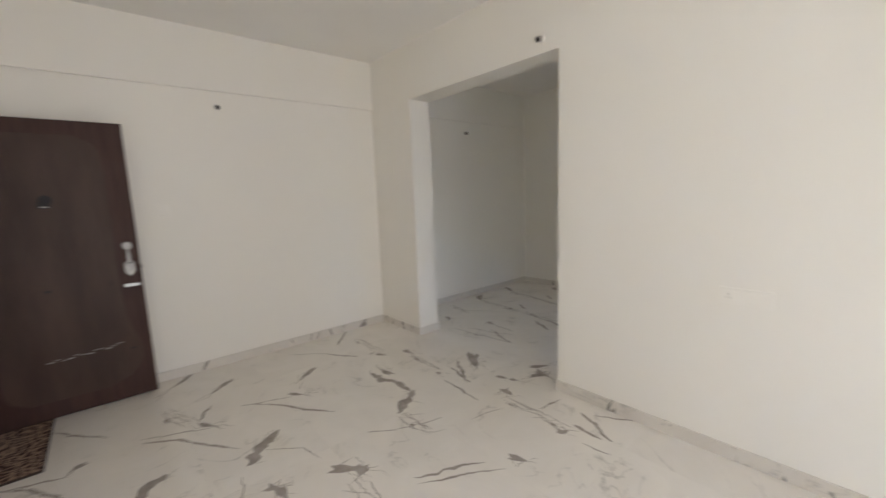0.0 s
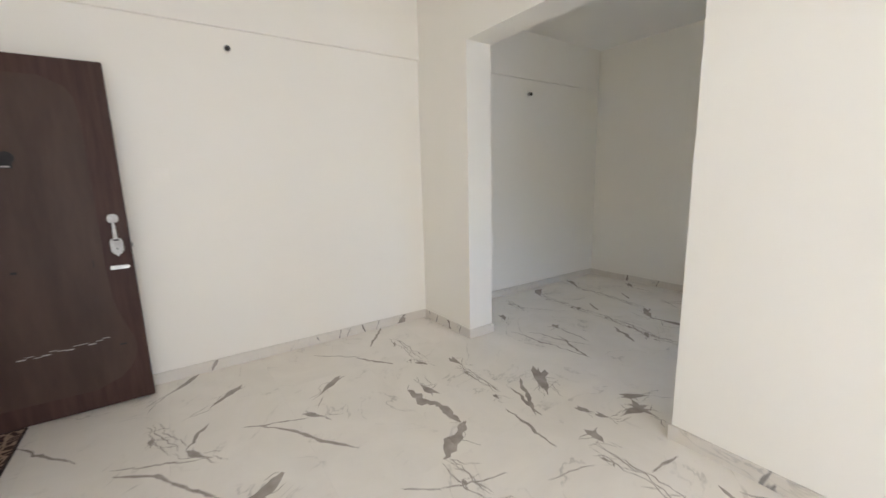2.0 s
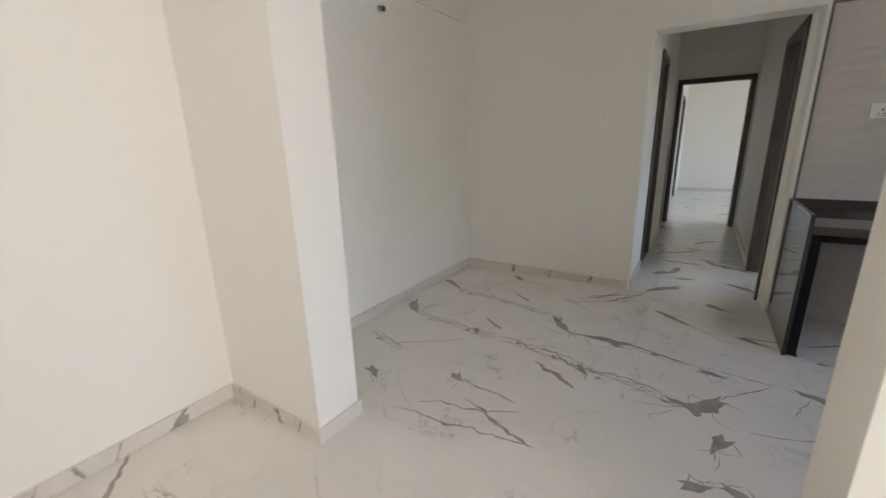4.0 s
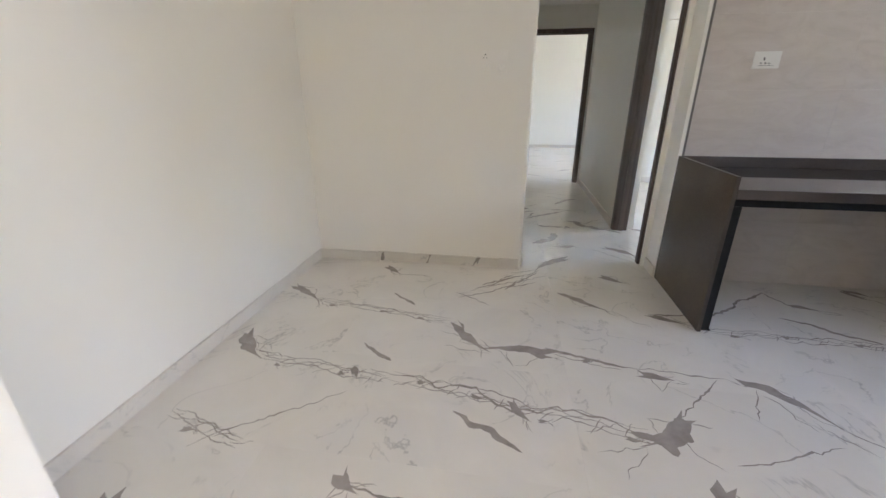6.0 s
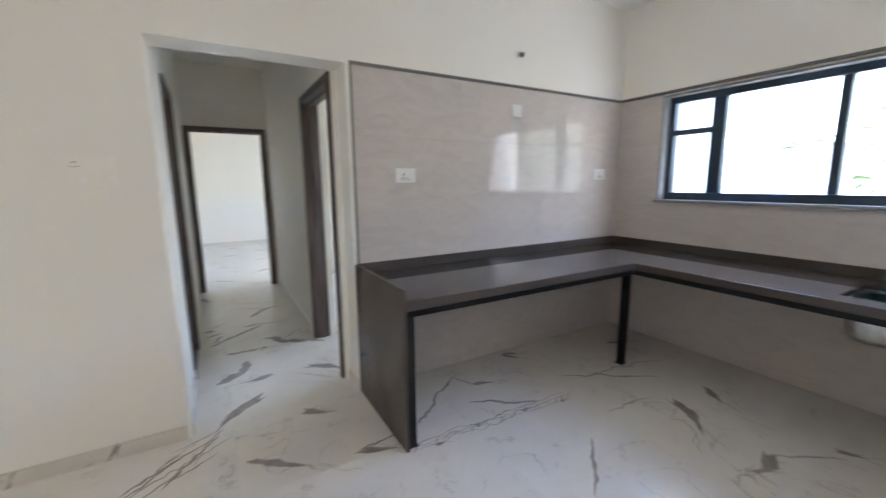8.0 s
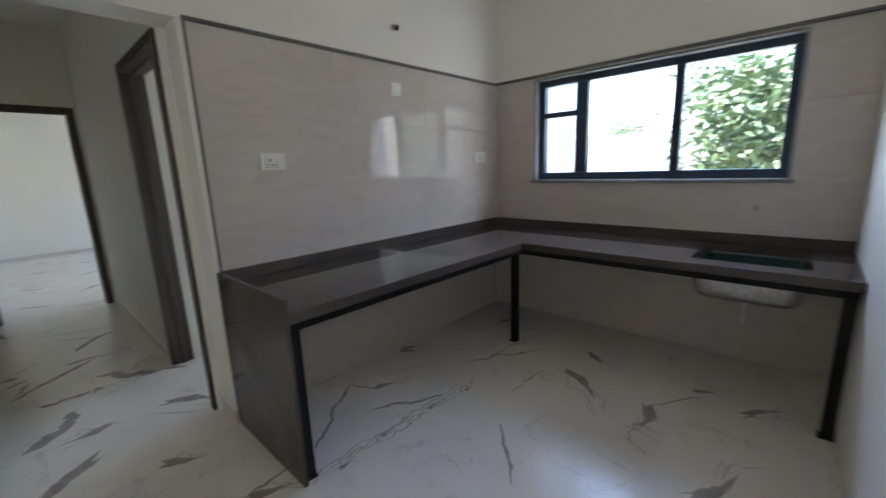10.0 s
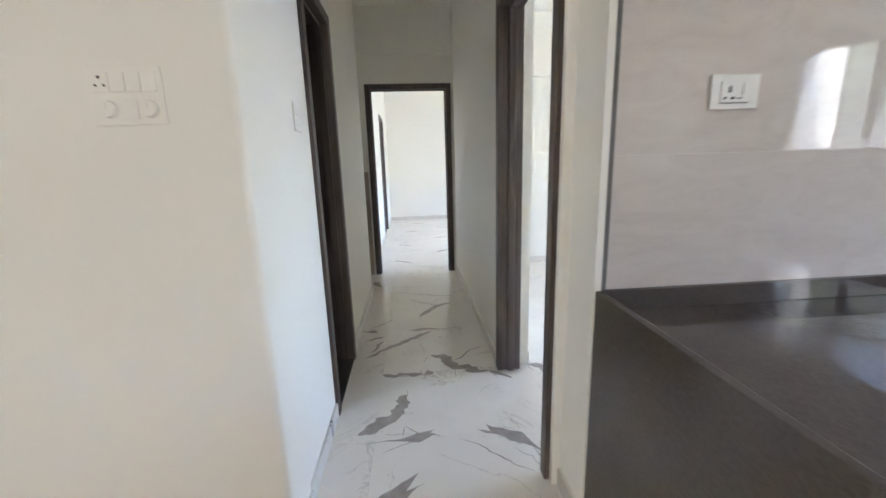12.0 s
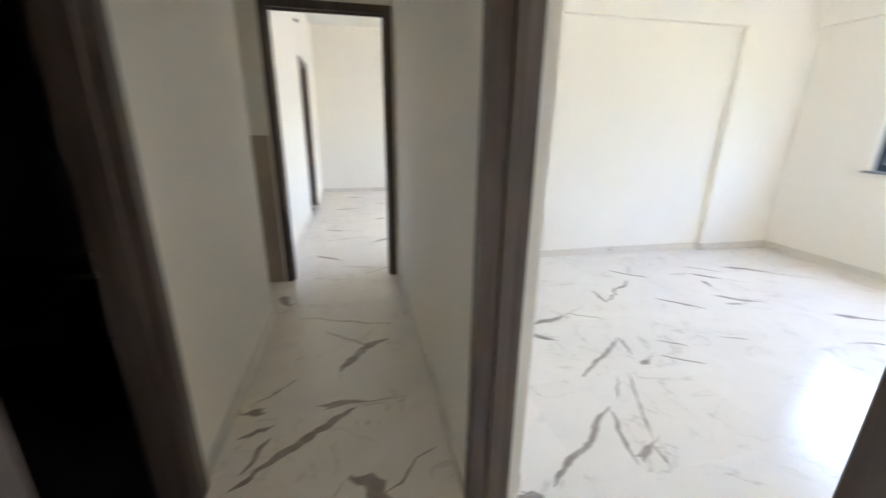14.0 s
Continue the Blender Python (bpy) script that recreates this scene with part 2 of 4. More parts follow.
def structure(name, bm, material, label, category):
    return tagged(part(name, bm, material), label, category, kind="structure")


def empty(name, loc, label, category, group="", kind=""):
    e = new(name)
    e.empty_display_size = 0.05
    e.location = loc
    e.matrix_world = Matrix.Translation(loc)
    return tagged(e, label, category, group, kind)


def rounded_corner(*list_of):
    """The wall's boxes, the first with its free corner at the corridor rounded off."""
    bm = bmesh.new()
    box(bm, *list_of[0])
    edge = [e for e in bm.edges if all(abs(v.co.x - list_of[0][3]) < 1e-4 and abs(v.co.y - list_of[0][1]) < 1e-4 for v in e.verts)]
    bmesh.ops.bevel(bm, geom=edge, offset=0.02, segments=6, affect="EDGES", profile=0.5)
    for b in list_of[1:]:
        box(bm, *b)
    return bm


# ---- large structure ----
TOP = 2.89

structure("wall_west", boxes((-3.95, -0.58, 0, -3.72, 2.475, TOP), (-3.722, -0.57, 2.40, -3.695, 2.475, TOP)), PAINT,
          "cream painted living room wall behind the open entrance door", "wall")
structure("wall_dining_west", boxes((-3.97, 2.72, 0, -3.75, 5.24, TOP), (-3.752, 2.72, 2.41, -3.725, 5.18, TOP)), PAINT,
          "cream painted dining wall with a shallow beam", "wall")
structure("wall_partition", boxes((-3.97, 2.475, 0, -3.008, 2.72, TOP), (-3.008, 2.475, 2.382, -1.35, 2.72, TOP), (-1.35, 2.475, 0, 2.42, 2.72, TOP)), PAINT,
          "cream painted partition wall with a wide opening to the dining space", "wall")
structure("wall_south", boxes((-3.97, -0.80, 0, -3.70, -0.58, TOP), (-3.70, -0.80, 2.06, -2.77, -0.58, TOP), (-2.77, -0.80, 0, -2.0, -0.58, TOP), (-2.0, -0.80, 0, 2.42, -0.67, TOP)), PAINT,
          "cream painted wall with the entrance doorway and a stepped face", "wall")
# unseen wall; its opening is assumed, to let the living room's light in
structure("wall_east", boxes((2.22, -0.67, 0, 2.42, -0.42, TOP), (2.22, 1.52, 0, 2.42, 2.475, TOP), (2.22, -0.42, 2.2, 2.42, 1.52, TOP), (2.22, -0.42, 0, 2.42, 1.52, 0.1)), PAINT,
          "cream painted unseen outer wall with an assumed wide balcony opening", "wall")
structure("wall_kitchen", rounded_corner((-3.97, 5.225, 0, -2.105, 5.43, 2.12), (-3.97, 5.225, 2.12, -1.13, 5.43, TOP), (-1.13, 5.248, 0, 1.68, 5.43, 2.137), (-1.13, 5.225, 2.137, 1.68, 5.43, TOP), (-1.13, 5.225, 0, -1.108, 5.248, 2.137)), PAINT,
          "cream painted wall with the corridor opening beside the kitchen counter", "wall")
structure("wall_kitchen_east", boxes((1.478, 2.72, 0, 1.68, 5.225, 1.222), (1.478, 2.72, 1.222, 1.68, 3.05, 2.105), (1.478, 4.83, 1.222, 1.68, 5.225, 2.105), (1.478, 2.72, 2.105, 1.68, 5.225, 2.137), (1.455, 2.72, 2.137, 1.68, 5.225, TOP)), PAINT,
          "cream painted outer kitchen wall with a long window opening", "wall")
structure("wall_corridor_west", boxes((-2.24, 5.43, 0, -2.115, 5.99, TOP), (-2.24, 5.99, 2.115, -2.115, 6.655, TOP), (-2.24, 6.655, 0, -2.115, 8.02, TOP)), PAINT,
          "cream painted corridor wall with a dark bathroom doorway", "wall")
structure("wall_corridor_east", boxes((-1.165, 5.43, 0, -0.975, 5.455, TOP), (-1.165, 5.455, 2.12, -0.975, 6.395, TOP), (-1.165, 6.395, 0, -0.975, 8.72, TOP)), PAINT,
          "cream painted corridor wall with the bedroom doorway", "wall")
structure("wall_corridor_end", boxes((-3.4, 8.715, 0, -2.13, 8.85, TOP), (-2.13, 8.715, 2.13, -1.19, 8.85, TOP), (-1.19, 8.715, 0, -0.975, 8.85, TOP), (-3.2, 8.695, 2.42, -1.165, 8.716, TOP)), PAINT,
          "cream painted wall at the corridor's end around a framed doorway", "wall")
structure("wall_niche", boxes((-3.4, 8.02, 0, -3.2, 8.715, TOP), (-3.4, 7.9, 0, -2.24, 8.02, TOP)), PAINT,
          "cream painted walls of the side niche off the corridor", "wall")
structure("wall_bedroom_north", boxes((-0.975, 8.93, 0, 3.25, 9.05, TOP), (-0.975, 8.86, 2.22, 2.18, 8.93, TOP), (2.18, 8.86, 0, 3.05, 8.93, TOP), (-0.975, 8.72, 0, -0.97, 8.93, TOP)), PAINT,
          "cream painted bedroom wall with a corner column and beam", "wall")
structure("wall_bedroom_east", boxes((3.05, 5.43, 0, 3.25, 8.93, 0.93), (3.05, 5.43, 0.93, 3.25, 5.85, 2.12), (3.05, 8.11, 0.93, 3.25, 8.93, 2.12), (3.05, 5.43, 2.12, 3.25, 8.93, TOP), (3.0, 5.43, 2.25, 3.05, 8.86, TOP)), PAINT,
          "cream painted outer bedroom wall with a window opening and beam", "wall")
structure("wall_bedroom_south", boxes((1.68, 5.25, 0, 3.25, 5.43, TOP)), PAINT, "cream painted wall closing the bedroom", "wall")
structure("wall_far_room", boxes((-2.35, 8.85, 0, -2.17, 11.25, TOP), (-2.35, 11.25, 2.115, -2.17, 12.1, TOP), (-2.35, 12.1, 0, -2.17, 13.3, TOP), (-2.35, 13.3, 0, 2.8, 13.5, TOP), (-2.17, 13.27, 2.11, 2.6, 13.302, TOP),
          (2.6, 9.05, 0, 2.8, 9.8, TOP), (2.6, 12.2, 0, 2.8, 13.3, TOP), (2.6, 9.8, 0, 2.8, 12.2, 0.9), (2.6, 9.8, 2.1, 2.8, 12.2, TOP), (-0.975, 8.85, 0, -0.9, 9.05, TOP)), PAINT,
          "cream painted walls of the bright room beyond the corridor", "wall")
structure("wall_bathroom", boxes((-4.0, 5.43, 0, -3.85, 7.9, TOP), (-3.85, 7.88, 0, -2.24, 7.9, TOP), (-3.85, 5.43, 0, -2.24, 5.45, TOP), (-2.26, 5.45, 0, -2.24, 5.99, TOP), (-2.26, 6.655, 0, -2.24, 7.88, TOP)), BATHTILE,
          "bathroom walls coloured near-black for the unlit room", "wall")
structure("wall_lobby", boxes((-4.0, -2.4, 0, -2.2, -2.3, TOP), (-4.1, -2.3, 0, -3.97, -0.8, TOP), (-2.3, -2.3, 0, -2.2, -0.8, TOP)), PAINT, "plain painted walls of the unlit entrance lobby", "wall")
structure("wall_inner_closet", boxes((-3.4, 11.05, 0, -3.3, 12.3, TOP), (-3.3, 11.05, 0, -2.35, 11.15, TOP), (-3.3, 12.2, 0, -2.35, 12.3, TOP)), PAINT, "plain painted walls of the room behind the far door", "wall")
# kitchen and living slabs overhang unseen outside, added to cut steep skylight
structure("ceiling", boxes((-4.1, -2.4, TOP, 3.3, 2.72, TOP + 0.15), (-4.1, 2.72, TOP, 2.0, 5.25, TOP + 0.15), (-4.1, 5.25, TOP, 3.3, 13.5, TOP + 0.15)), CEILING, "white painted flat ceiling slab with unseen overhangs added past the outer walls", "ceiling")
FLOOR = structure("floor", boxes((-4.1, -2.4, -0.2, 2.45, 2.75, -0.012), (-4.1, 2.75, -0.2, 1.72, 5.25, -0.012), (-4.1, 5.25, -0.2, 3.3, 13.5, -0.012)), GROUT, "polished white marble-look floor tiles with grey veins", "floor")

# ---- door frames, windows, skirting ----


def door_frame(label, axis, at, a0, a1, height, depth0, depth1, w=0.055):
    """A dark timber frame: two rebated jambs and a head. axis: the wall's direction; at is unused along it."""
    e = empty("door_frame", (at, (a0 + a1) / 2, 0) if axis == "y" else ((a0 + a1) / 2, at, 0), label, "door frame", kind="structure")

    def piece(name, u0, u1, z0, z1, stop):
        bm = bmesh.new()
        for (p0, p1, q0, q1, d0, d1) in ((u0, u1, z0, z1, depth0, depth1), stop):
            if axis == "y":
                box(bm, d0, p0, q0, d1, p1, q1)
            else:
                box(bm, p0, d0, q0, p1, d1, q1)
        bmesh.ops.bevel(bm, geom=bm.edges[:], offset=0.002, segments=1, affect="EDGES")
        part(name, bm, FRAMEWOOD, e)

    s0 = depth0 + (depth1 - depth0) * 0.42
    s1 = depth0 + (depth1 - depth0) * 0.70
    piece("jamb", a0, a0 + w, 0, height, (a0 + w - 0.001, a0 + w + 0.014, 0.0, height - w, s0, s1))
    piece("jamb", a1 - w, a1, 0, height, (a1 - w - 0.014, a1 - w + 0.001, 0.0, height - w, s0, s1))
    piece("head", a0 + w, a1 - w, height - w, height, (a0 + w + 0.014, a1 - w - 0.014, height - w - 0.014, height - w + 0.001, s0, s1))
    return e


door_frame("dark brown timber frame of the bedroom doorway", "y", -1.1, 5.457, 6.393, 2.119, -1.184, -1.043)
door_frame("dark brown timber frame of the unlit bathroom doorway", "y", -2.17, 5.992, 6.653, 2.114, -2.245, -2.098)
door_frame("dark brown timber frame at the corridor's end", "x", 8.76, -2.128, -1.192, 2.129, 8.70, 8.80)
door_frame("dark brown timber frame in the far room's side wall", "y", -2.2, 11.252, 12.098, 2.114, -2.29, -2.155)
ENTRANCE = door_frame("dark brown timber frame of the entrance doorway", "x", -0.65, -3.698, -2.772, 2.059, -0.802, -0.577, 0.05)
bm = bevelled(-3.649, -0.742, 1.884, -3.6445, -0.708, 1.92, 0.001)
bmesh.ops.rotate(bm, verts=bm.verts[:], cent=(-3.647, -0.725, 1.902), matrix=Matrix.Rotation(radians(20), 3, "X"))
part("strike_plate", bm, STEEL, ENTRANCE, "small tilted steel strike plate")
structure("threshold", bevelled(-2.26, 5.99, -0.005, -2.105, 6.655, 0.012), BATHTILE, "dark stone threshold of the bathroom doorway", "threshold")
structure("bathroom_floor", boxes((-3.85, 5.45, -0.01, -2.24, 7.88, 0.006)), BATHTILE, "bathroom floor coloured near-black for the unlit room", "floor")


def skirt(*runs):
    """Marble skirting: each run is a box along a wall."""
    for r in runs:
        bm = bmesh.new()
        box(bm, *r)
        bmesh.ops.bevel(bm, geom=[e for e in bm.edges if all(v.co.z > 0.05 for v in e.verts)], offset=0.002, segments=1, affect="EDGES")
        tagged(part("baseboard", bm, SKIRTING), "low grey-white marble skirting with dark vein patches", "skirting", kind="structure")


SK = 0.078
skirt((-3.721, -0.57, 0, -3.708, 2.474, SK), (-3.708, 2.462, 0, -3.008, 2.476, SK), (-3.009, 2.462, 0, -2.996, 2.732, SK), (-1.362, 2.462, 0, -1.349, 2.732, SK),
      (-1.349, 2.462, 0, 2.22, 2.476, SK), (-3.751, 2.72, 0, -3.738, 5.192, SK), (-3.751, 5.192, 0, -3.249, 5.206, SK), (-3.251, 5.192, 0, -3.238, 5.226, SK),
      (-3.238, 5.212, 0, -2.124, 5.226, SK), (-2.106, 5.247, 0, -2.093, 5.43, SK), (-2.116, 5.43, 0, -2.103, 5.99, SK), (-1.142, 5.224, 0, -1.129, 5.43, SK),
      (-2.116, 6.656, 0, -2.103, 8.03, SK), (-1.178, 6.396, 0, -1.164, 8.70, SK), (-2.77, -0.581, 0, -2.0, -0.568, SK), (-2.001, -0.671, 0, -1.988, -0.568, SK),
      (-1.988, -0.671, 0, 2.22, -0.658, SK), (-0.976, 6.41, 0, -0.962, 8.93, SK), (-0.962, 8.916, 0, 2.18, 8.931, SK), (2.167, 8.846, 0, 2.181, 8.931, SK),
      (2.181, 8.846, 0, 3.05, 8.861, SK), (3.036, 5.43, 0, 3.051, 8.846, SK), (-2.171, 8.85, 0, -2.157, 11.25, SK), (-2.171, 12.1, 0, -2.157, 13.3, SK),
      (-2.157, 13.286, 0, 2.6, 13.301, SK), (1.4665, 2.72, 0, 1.4695, 2.74, SK))


def skirting_vein(board, axis, face, at, width, lean, seed):
    """A torn grey vein across the face of a skirting board, a hair proud of it."""
    rnd = random.Random(seed)
    n = 6
    left, right = [], []
    for i in range(n + 1):
        z = 0.002 + (SK - 0.005) * i / n
        c = at + lean * (i / n - 0.5) + rnd.uniform(-0.1, 0.1) * width
        w = width * (0.25 + 0.75 * abs(math.sin(seed + 2.2 * i / n + 0.4))) * rnd.uniform(0.6, 1.0) / 2
        left.append((c - w, z))
        right.append((c + w, z))
    bm = bmesh.new()
    ring = left + right[::-1]
    d = 0.0008 if axis == "x" else -0.0008
    place = (lambda q, o: (face + o, q[0], q[1])) if axis == "x" else (lambda q, o: (q[0], face + o, q[1]))
    f = bm.faces.new([bm.verts.new(place(q, -d)) for q in ring])
    ext = bmesh.ops.extrude_face_region(bm, geom=[f])
    bmesh.ops.translate(bm, verts=[v for v in ext["geom"] if isinstance(v, bmesh.types.BMVert)], vec=(2 * d, 0, 0) if axis == "x" else (0, 2 * d, 0))
    bmesh.ops.recalc_face_normals(bm, faces=bm.faces[:])
    part("vein", bm, VEIN, board)


BOARDS = [ob for ob in bpy.data.objects if ob.name.startswith("baseboard")]
WEST, PART_W, DINING = BOARDS[0], BOARDS[1], BOARDS[8]
for at, width, lean, seed in ((2.20, 0.10, 0.03, 1), (1.94, 0.014, 0.03, 2), (1.80, 0.022, -0.03, 3), (1.66, 0.010, 0.04, 4), (1.58, 0.014, 0.02, 5), (0.62, 0.03, 0.04, 6)):
    skirting_vein(WEST, "x", -3.708, at, width, lean, seed)
for at, width, lean, seed in ((-3.50, 0.02, 0.03, 7), (-3.30, 0.05, -0.03, 8), (-3.14, 0.012, 0.03, 9)):
    skirting_vein(PART_W, "y", 2.462, at, width, lean, seed)
for at, width, lean, seed in ((-3.215, 0.04, 0.01, 10), (-2.83, 0.024, 0.03, 11), (-2.45, 0.03, 0.05, 12)):
    skirting_vein(DINING, "y", 5.212, at, width, lean, seed)


def window(name, label, x, y0, y1, z0, z1, mullions, transom=None):
    """An aluminium window in an outer wall that faces +x: outer frame, mullions, sashes and panes."""
    e = empty(name, (x, (y0 + y1) / 2, z0), label, "window", kind="structure")
    t = 0.062
    for (b0, c0, b1, c1, nm) in ((y0, z0, y1, z0 + t, "bottom_rail"), (y0, z1 - t, y1, z1, "top_rail"), (y0, z0 + t, y0 + t, z1 - t, "stile"), (y1 - t, z0 + t, y1, z1 - t, "stile")):
        part(nm, bevelled(x - 0.035, b0, c0, x + 0.035, b1, c1, 0.004), ALUMINIUM, e)
    edges = [y0 + t] + list(mullions) + [y1 - t]
    for i, m in enumerate(mullions):
        half = 0.05 if i == len(mullions) - 1 else 0.03
        part("mullion", bevelled(x - 0.03, m - half, z0 + t, x + 0.03, m + half, z1 - t, 0.004), ALUMINIUM, e)
    if transom:
        part("transom", bevelled(x - 0.028, mullions[-1] + 0.05, transom - 0.022, x + 0.028, y1 - t, transom + 0.022, 0.003), ALUMINIUM, e)
    for i in range(len(edges) - 1):
        pn = part("pane", boxes((x + 0.004 * (i % 2), edges[i] + 0.02, z0 + t - 0.005, x + 0.005 + 0.004 * (i % 2), edges[i + 1] - 0.02, z1 - t + 0.005)), GLASS, e, "clear window glass")
        pn.visible_shadow = False
    return e


window("window_1", "dark aluminium kitchen window with a small side light, tinted blue for glare", 1.575, 3.055, 4.825, 1.245, 2.10, [3.72, 4.43], 1.80)
window("window_2", "dark aluminium bedroom window, tinted blue for glare", 3.13, 5.855, 8.105, 0.945, 2.115, [6.98])
# far room window is unseen, added for the light in that room
window("window_3", "unseen dark aluminium window assumed for the far room", 2.69, 9.805, 12.195, 0.91, 2.095, [11.0])
# unseen balcony door, added to fill the assumed opening
window("window_4", "unseen dark aluminium balcony door assumed as the living room's light opening", 2.32, -0.415, 1.515, 0.1, 2.195, [0.55])
for b in ((1.466, 4.812, 1.247, 1.539, 4.8295, 2.104), (1.466, 3.0505, 1.247, 1.539, 3.068, 2.104), (1.466, 3.069, 2.088, 1.539, 4.811, 2.1045)):
    structure("trim", bevelled(*b, 0.002), SILL, "grey stone lining of the kitchen window opening", "trim")
structure("window_sill", bevelled(1.44, 3.03, 1.222, 1.62, 4.85, 1.246, 0.003), SILL, "thin grey stone sill under the kitchen window", "sill")
structure("window_sill", bevelled(3.02, 5.82, 0.925, 3.2, 8.15, 0.946, 0.003), SILL, "thin grey stone sill under the bedroom window", "sill")

# ---- kitchen: tiled walls, counter, sink ----
TZ = 0.4155
trim = [(-1.109, 5.228, 0.885, -1.092, 5.2475, 2.137), (-1.092, 5.228, 2.119, 1.462, 5.2475, 2.137), (1.448, 2.72, 2.119, 1.477, 5.228, 2.137)]
for t_ in trim:
    tagged(part("trim", boxes(t_), TRIMGREY), "dark grey strip finishing the kitchen wall tiles", "trim", kind="structure")


def counter():
    e = empty("kitchen_counter", (-1.1, 4.5, 0), "L-shaped polished grey granite kitchen counter on black steel legs", "counter")
    z0, z1 = 0.785, 0.82
    bm = boxes((-1.104, 4.485, z0, 0.705, 5.236, z1), (0.705, 3.43, z0, 1.462, 5.236, z1), (0.705, 2.90, z0, 0.84, 3.43, z1), (1.30, 2.90, z0, 1.462, 3.43, z1), (0.705, 2.722, z0, 1.462, 2.90, z1))
    bmesh.ops.remove_doubles(bm, verts=bm.verts[:], dist=0.0001)
    part("worktop", bm, GRANITE, e)
    part("front_edge", bevelled(-1.104, 4.478, 0.77, 0.698, 4.4855, z1 + 0.0005, 0.002), GRANITE, e)
    part("front_edge", bevelled(0.6975, 2.722, 0.77, 0.7055, 4.4855, z1 + 0.0005, 0.002), GRANITE, e)
    part("splashback", bevelled(-1.104, 5.218, z1, 1.444, 5.236, 0.885, 0.002), GRANITE, e)
    part("splashback", bevelled(1.444, 2.722, z1, 1.462, 5.218, 0.885, 0.002), GRANITE, e)
    part("side_panel", bevelled(-1.126, 4.478, 0.0, -1.1045, 5.2245, 0.885, 0.003), GRANITE, e, "polished granite end panel")
    s = 0.048
    part("front_rail", bevelled(-1.10, 4.503, 0.728, 0.782, 4.503 + s, z0 - 0.0005, 0.003), BLACKMETAL, e, "black square steel tube")
    part("front_rail", bevelled(0.73, 2.73, 0.728, 0.73 + s, 4.502, z0 - 0.0005, 0.003), BLACKMETAL, e, "black square steel tube")
    for (x, y) in ((-1.10, 4.503), (0.735, 4.552), (0.73, 2.735)):
        leg = part("leg", bevelled(x, y, 0.004, x + s, y + s, 0.7275 if y != 4.552 else z0 - 0.001, 0.003), BLACKMETAL, e, "black square steel leg")
        part("foot_plate", bevelled(x - 0.008, y - 0.004, 0.0, x + s + 0.008, y + s + 0.012, 0.006, 0.002), BLACKMETAL, leg)
    for y in (4.7, 5.0):
        part("cross_rail", bevelled(0.784, y, z0 - 0.03, 1.46, y + 0.03, z0 - 0.0005, 0.002), BLACKMETAL, e)
    for x in (-0.5, 0.2):
        part("cross_rail", bevelled(x, 4.552, z0 - 0.03, x + 0.03, 5.23, z0 - 0.0005, 0.002), BLACKMETAL, e)
    return e


counter()


def basin(x0, y0, x1, y1, top, depth, wall=0.004):
    """An open bowl with rounded corners and a sloping side."""
    bm = bmesh.new()
    rings = []
    cx, cy, hx, hy = (x0 + x1) / 2, (y0 + y1) / 2, (x1 - x0) / 2, (y1 - y0) / 2
    prof = [(1.0, top), (0.98, top - depth * 0.55), (0.95, top - depth * 0.85), (0.86, top - depth * 0.985), (0.5, top - depth), (0.1, top - depth - 0.004),
            (0.1, top - depth - 0.008), (0.5, top - depth - wall), (0.87, top - depth - wall), (0.965, top - depth * 0.86), (0.995, top - depth * 0.56), (1.02, top)]
    for k, z in prof:
        ring = []
        for i in range(32):
            a = 2 * math.pi * i / 32
            c, s = math.cos(a), math.sin(a)
            p = 0.35
            ring.append(bm.verts.new((cx + hx * k * math.copysign(abs(c) ** p, c), cy + hy * k * math.copysign(abs(s) ** p, s), z)))
        rings.append(ring)
    for a, b in zip(rings, rings[1:]):
        for i in range(32):
            bm.faces.new((a[i], a[(i + 1) % 32], b[(i + 1) % 32], b[i]))
    return bm


sink = empty("kitchen_sink", (1.07, 3.165, 0.8), "stainless steel undermount sink bowl hung in the granite counter", "sink")
part("bowl", basin(0.845, 2.905, 1.295, 3.425, 0.783, 0.19), SINKSTEEL, sink, smooth=True)
bm = bmesh.new()
tube(bm, (1.07, 3.165, 0.54), (1.07, 3.165, 0.59), 0.03, 16)
tube(bm, (1.07, 3.165, 0.40), (1.07, 3.165, 0.54), 0.018, 12)
part("waste_pipe", bm, PLASTIC, sink)
film = basin(0.865, 2.925, 1.275, 3.405, 0.776, 0.10, 0.002)
part("protective_film", film, noisy("dark_green_film", (0.006, 0.03, 0.026), (0.012, 0.05, 0.04), 9, 0.3), sink, "dark green protective film inside the bowl", smooth=True)
outlet = empty("water_outlet", (1.455, 3.2, 1.06), "small capped water outlet in the kitchen wall tiles", "pipe outlet")
bm = bmesh.new()
tube(bm, (1.4675, 3.2, 1.06), (1.452, 3.2, 1.06), 0.022, 20)
part("flange", bm, STEEL, outlet)
bm = bmesh.new()
tube(bm, (1.4525, 3.2, 1.06), (1.444, 3.2, 1.06), 0.011, 14)
part("cap", bm, GREYMETAL, outlet)

# ---- switches and lamp points ----


